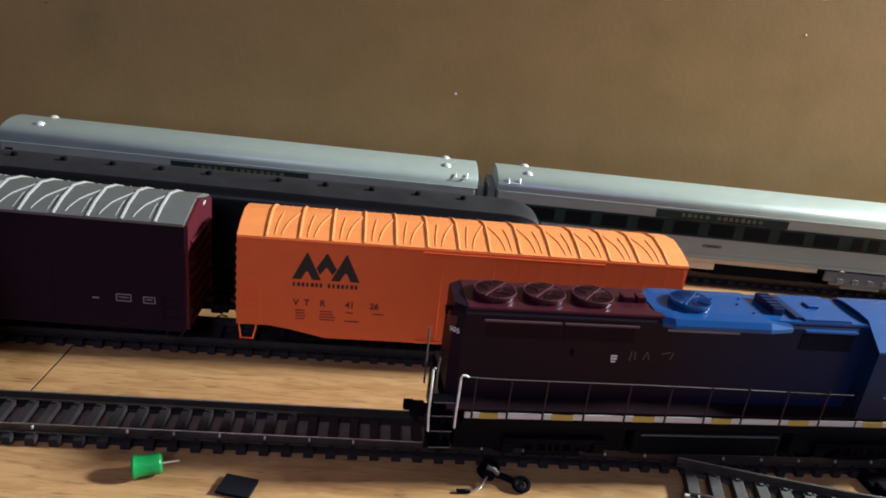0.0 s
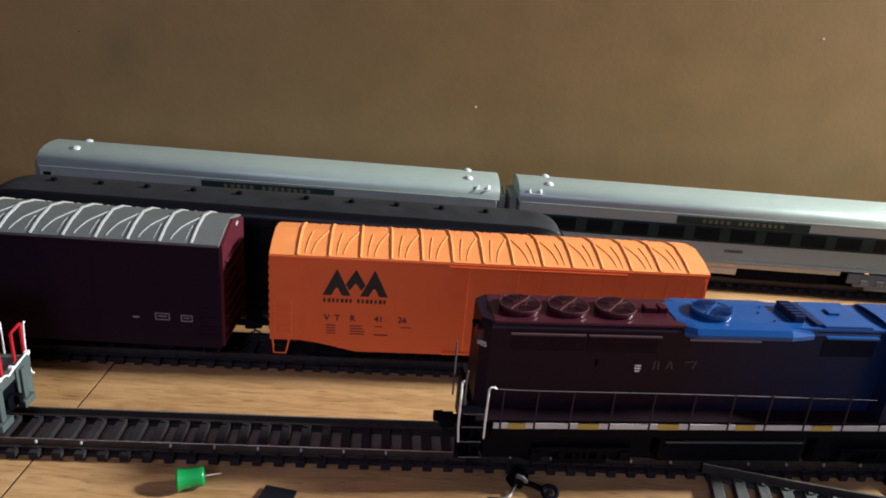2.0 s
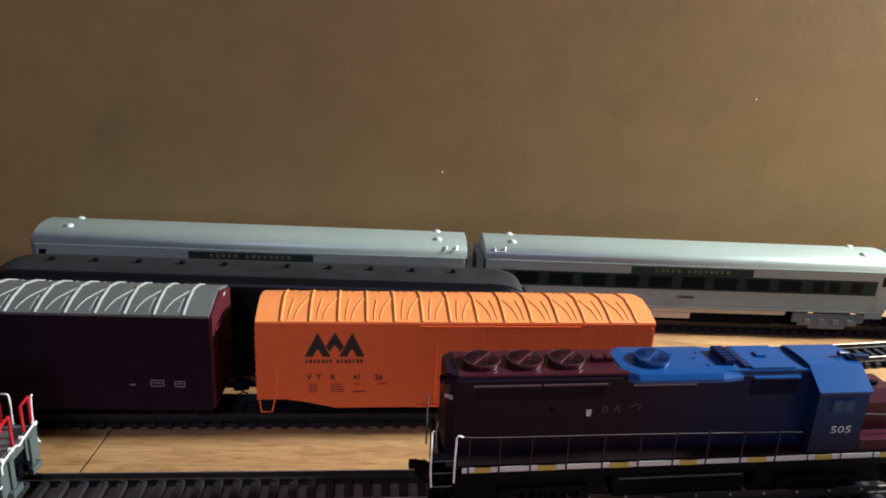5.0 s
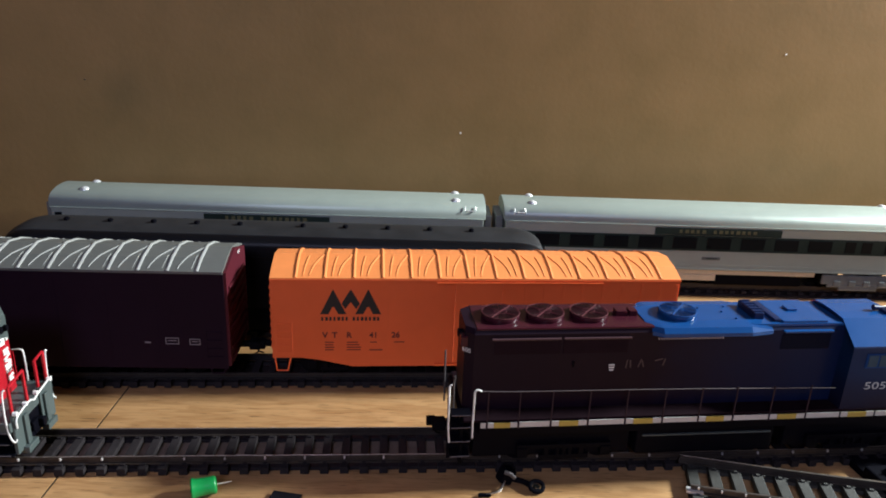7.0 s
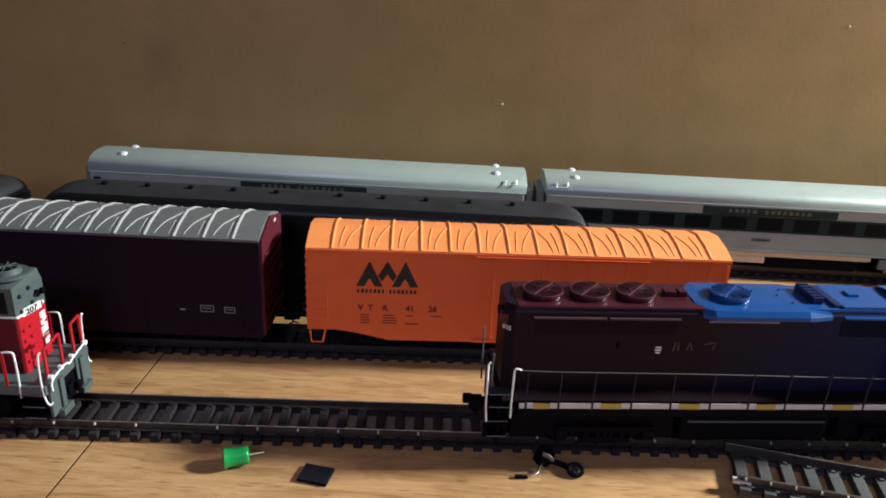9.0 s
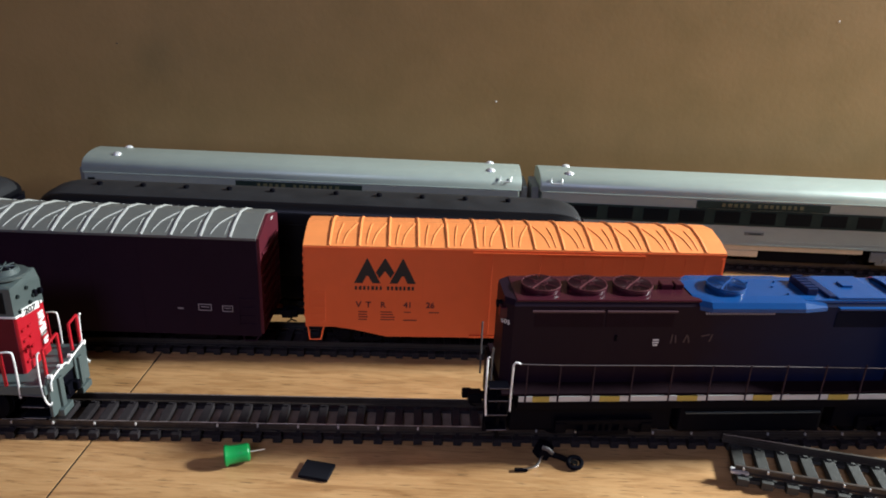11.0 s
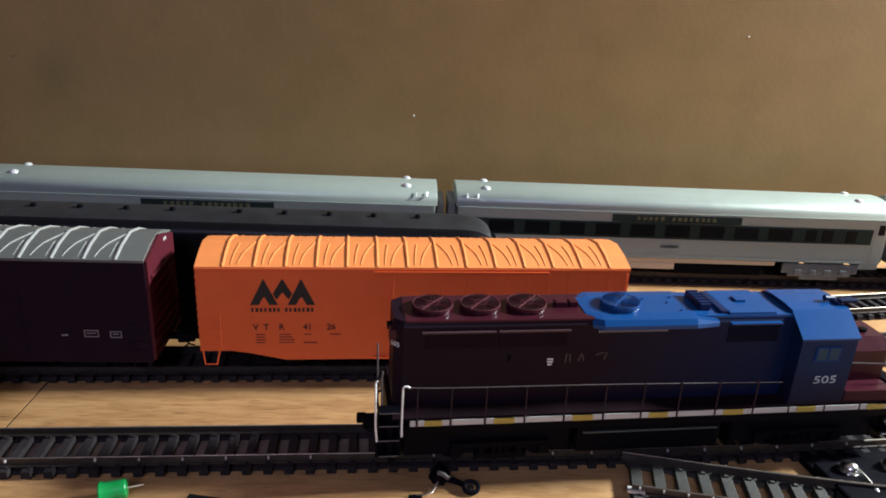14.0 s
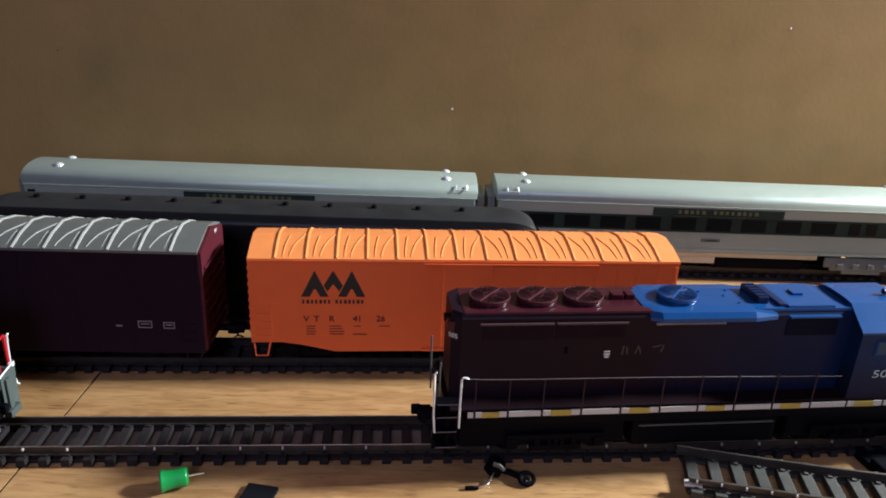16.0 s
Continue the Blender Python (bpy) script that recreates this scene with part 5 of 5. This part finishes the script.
    for z in (0.0045, 0.0090, 0.0135):
        st = part("step", boxes((-0.0060, 0.0030, -dk, -dk + 0.0050, z, z + 0.0006)), BLACK, root)
        part("step_edge", tube(bmesh.new(), [(-0.0052, -dk - 0.0002, z + 0.0006), (0.0022, -dk - 0.0002, z + 0.0006)], 0.00016, 6), WIRE, st, "white step edge")
    part("step_back", boxes((-0.0060, 0.0030, -dk + 0.0050, -dk + 0.0055, 0.003, zd - 0.0035)), BLACK, root)
    part("hood", boxes((-0.20, -0.045, -0.0102, 0.0102, zd, 0.049), bevel=0.001), RED, root)
    for s in (-1, 1):
        y = s * (dk - 0.0002)
        handrail_line(root, smooth_line([(0.0046, y * 0.94, 0.0110), (0.0040, y * 0.97, 0.0102), (0.0030, y, 0.0125), (0.0024, y, 0.0190), (0.0028, y, 0.0290), (0.0036, y * 0.97, 0.0306)], 4), WHITE, 0.00036, label="white grab rail")
        handrail_line(root, smooth_line([(-0.0052, y, 0.0130), (-0.0050, y, 0.0190), (-0.0050, y, 0.0285), (-0.0058, y, 0.0305), (-0.0090, y, 0.0303)], 4), WHITE, 0.00036, label="white grab rail")
        part("side_stanchion", boxes((-0.0096, -0.0088, y - 0.0004, y + 0.0004, zd, 0.0302)), RED, root)
    for y0, z1, y1, z2 in ((-0.0118, 0.0300, -0.0020, 0.0312), (0.0062, 0.0305, 0.0122, 0.0312)):
        part("end_stanchion", boxes((0.0028, 0.0036, y0 - 0.0006, y0 + 0.0006, 0.0185, z1), bevel=0.0002), RED, root)
        part("end_stanchion", boxes((0.0028, 0.0036, y1 - 0.0006, y1 + 0.0006, 0.0185, z2), bevel=0.0002), RED, root)
        part("end_rail", tube(bmesh.new(), [(0.0032, y0, z1), (0.0032, y1, z2)], 0.0005, 6), RED, root)
    handrail_line(root, smooth_line([(0.0048, -0.0130, 0.0150), (0.0050, -0.0128, 0.0188), (0.0050, -0.0070, 0.0200), (0.0050, -0.0030, 0.0200), (0.0050, -0.0012, 0.0188)], 3), WHITE, 0.00034, "lift_bar", "white uncoupling bar")
    handrail_line(root, smooth_line([(0.0050, -0.0012, 0.0188), (0.0050, 0.0020, 0.0196), (0.0050, 0.0090, 0.0206), (0.0048, 0.0125, 0.0206)], 3), WHITE, 0.00034, "lift_bar", "white uncoupling bar")
    for yy in (-0.0128, -0.0062, 0.0012, 0.0110):
        part("lift_bracket", cyl(bmesh.new(), (0.0048, yy, 0.0205), 0.0008, 0.0014, "x", 10), WHITE, root)
    coupler(root, -0.006, 1, 0.0085)
    for x in (-0.034, -0.15):
        truck(root, x, 0.029, GREY, r=0.0062, half=0.013)
    part("fuel_tank", boxes((-0.115, -0.07, -0.0135, 0.0135, 0.004, 0.014), bevel=0.001), BLACK, root)
    return root


switcher(pose(-0.0810, -0.0434, ZR, 0, 0, -2.3))

# ---- small things on the board ----


def push_pin(m):
    root = thing("push_pin", "green plastic push pin lying on its side on the wood", "push pin", m)
    bm = bmesh.new()
    prof = [(0.0, 0.0), (0.0038, 0.0), (0.0041, 0.0005), (0.0040, 0.0010), (0.0036, 0.0016), (0.0034, 0.006), (0.0035, 0.0085), (0.0032, 0.0091), (0.0026, 0.0094), (0.0, 0.0094)]
    rings = [[bm.verts.new((x, r * math.cos(a), r * math.sin(a))) for a in [2 * math.pi * k / 28 for k in range(28)]] for r, x in prof[1:-1]]
    for a, b in zip(rings, rings[1:]):
        for i in range(28):
            bm.faces.new((a[i], a[(i + 1) % 28], b[(i + 1) % 28], b[i]))
    bm.faces.new(rings[0])
    bm.faces.new(rings[-1])
    part("grip", bm, PINGREEN, root, smooth=True)
    bm = bmesh.new()
    cyl(bm, (0.0120, 0, 0), 0.00035, 0.0058, "x", 8, r2=0.0002)
    part("needle", bm, NEEDLE, root, "steel needle")
    return root


push_pin(Matrix.Translation((-0.0172, -0.0682, 0.0034)) @ pose(0, 0, 0, 0, -3, 13) @ Matrix.Scale(0.90, 4))

bm = boxes((-0.0052, 0.0052, -0.0042, 0.0042, 0, 0.0013), bevel=0.0003)
pad = link_mesh("foam_pad", bm, FELT)
pad.matrix_world = pose(0.0144, -0.0722, 0.0001, 0, 0, -14)
tagged(pad, "small square black foam pad on the wood", "foam pad")


def broken_coupler(m):
    root = thing("loose_coupler", "loose black coupler with bent wire and ring", "coupler", m)
    bm = bmesh.new()
    box(bm, -0.0022, 0.0022, -0.002, 0.002, 0.0, 0.0052, bevel=0.0008, m=pose(0, 0, 0.0006, 0, 28, 20))
    part("knuckle", bm, BLACK, root)
    part("spring", tube(bmesh.new(), [(0.0002, -0.0019, 0.0056), (0.002, -0.0024, 0.0052), (0.0034, -0.0022, 0.0036)], 0.0007, 8), STEEL, root, "dull steel spring clip", smooth=True)
    part("shank", tube(bmesh.new(), smooth_line([(0.002, 0, 0.002), (0.006, -0.0012, 0.0016), (0.0082, -0.0028, 0.0014)], 4), 0.0009, 8), BLACK, root)
    part("ring", tube(bmesh.new(), [(0.0102 + 0.0021 * math.cos(a), -0.0040 + 0.0017 * math.sin(a), 0.0016 + 0.0008 * math.sin(a)) for a in [2 * math.pi * k / 18 for k in range(18)]], 0.0007, 8, closed=True), BLACK, root, smooth=True)
    part("rivet", cyl(bmesh.new(), (0.0100, -0.0043, 0.0016), 0.0011, 0.0008, "z", 12), NICKEL, root, "bright rivet")
    part("trip_wire", tube(bmesh.new(), smooth_line([(0.0006, -0.0015, 0.0022), (-0.0012, -0.0042, 0.001), (-0.0032, -0.0056, 0.0007), (-0.006, -0.0062, 0.0006)], 5), 0.00045, 6), NICKEL, root, "bent wire")
    part("tip", boxes((-0.0085, -0.0045, -0.0068, -0.0056, 0.0001, 0.0010), bevel=0.0003), BLACK, root)
    return root


broken_coupler(pose(0.0918, -0.0640, 0.0001, 0, 0, 0) @ Matrix.Scale(1.15, 4))


def terminal_block(m):
    root = thing("terminal_block", "black plastic terminal block with two bright screws and wires", "terminal block", m)
    part("base", boxes((-0.0100, 0.0262, -0.0135, 0.0075, 0, 0.0055), bevel=0.0008), BLACK, root)
    part("roadbed_plate", boxes((-0.0098, 0.0260, 0.0070, 0.0440, 0, 0.0029), bevel=0.0004), BLACK, root)
    for x in (0.0, 0.0172):
        bm = bmesh.new()
        bmesh.ops.create_uvsphere(bm, u_segments=20, v_segments=12, radius=0.0031, matrix=pose(x, 0.002, 0.0068) @ Matrix.Diagonal((1, 1, 0.72, 1)))
        s = part("screw", bm, NICKEL, root, "bright domed screw", smooth=True)
        part("slot", boxes((x - 0.0022, x + 0.0022, 0.0017, 0.0023, 0.0085, 0.0092)), BLACK, s)
        part("washer", cyl(bmesh.new(), (x, 0.002, 0.0057), 0.0039, 0.0006, "z", 20), NICKEL, s, smooth=True)
        part("bare_wire", tube(bmesh.new(), smooth_line([(x + 0.0004, 0.0042, 0.0064), (x + 0.0024, 0.0024, 0.0070), (x + 0.0028, -0.0030, 0.0064), (x + 0.0026, -0.0085, 0.0055)], 5), 0.0004, 6), NICKEL, root, "bare wire end")
        part("wire", tube(bmesh.new(), smooth_line([(x + 0.0026, -0.0085, 0.0055), (x + 0.0030, -0.016, 0.003), (x + 0.0045, -0.04, 0.001), (x + 0.003, -0.12, 0.001)], 6), 0.0007, 8), PINKWIRE if x else WHITE, root, "pink wire" if x else "white wire", smooth=True)
    return root


terminal_block(pose(0.2404, -0.0720, 0.0001, 0, 0, 3))
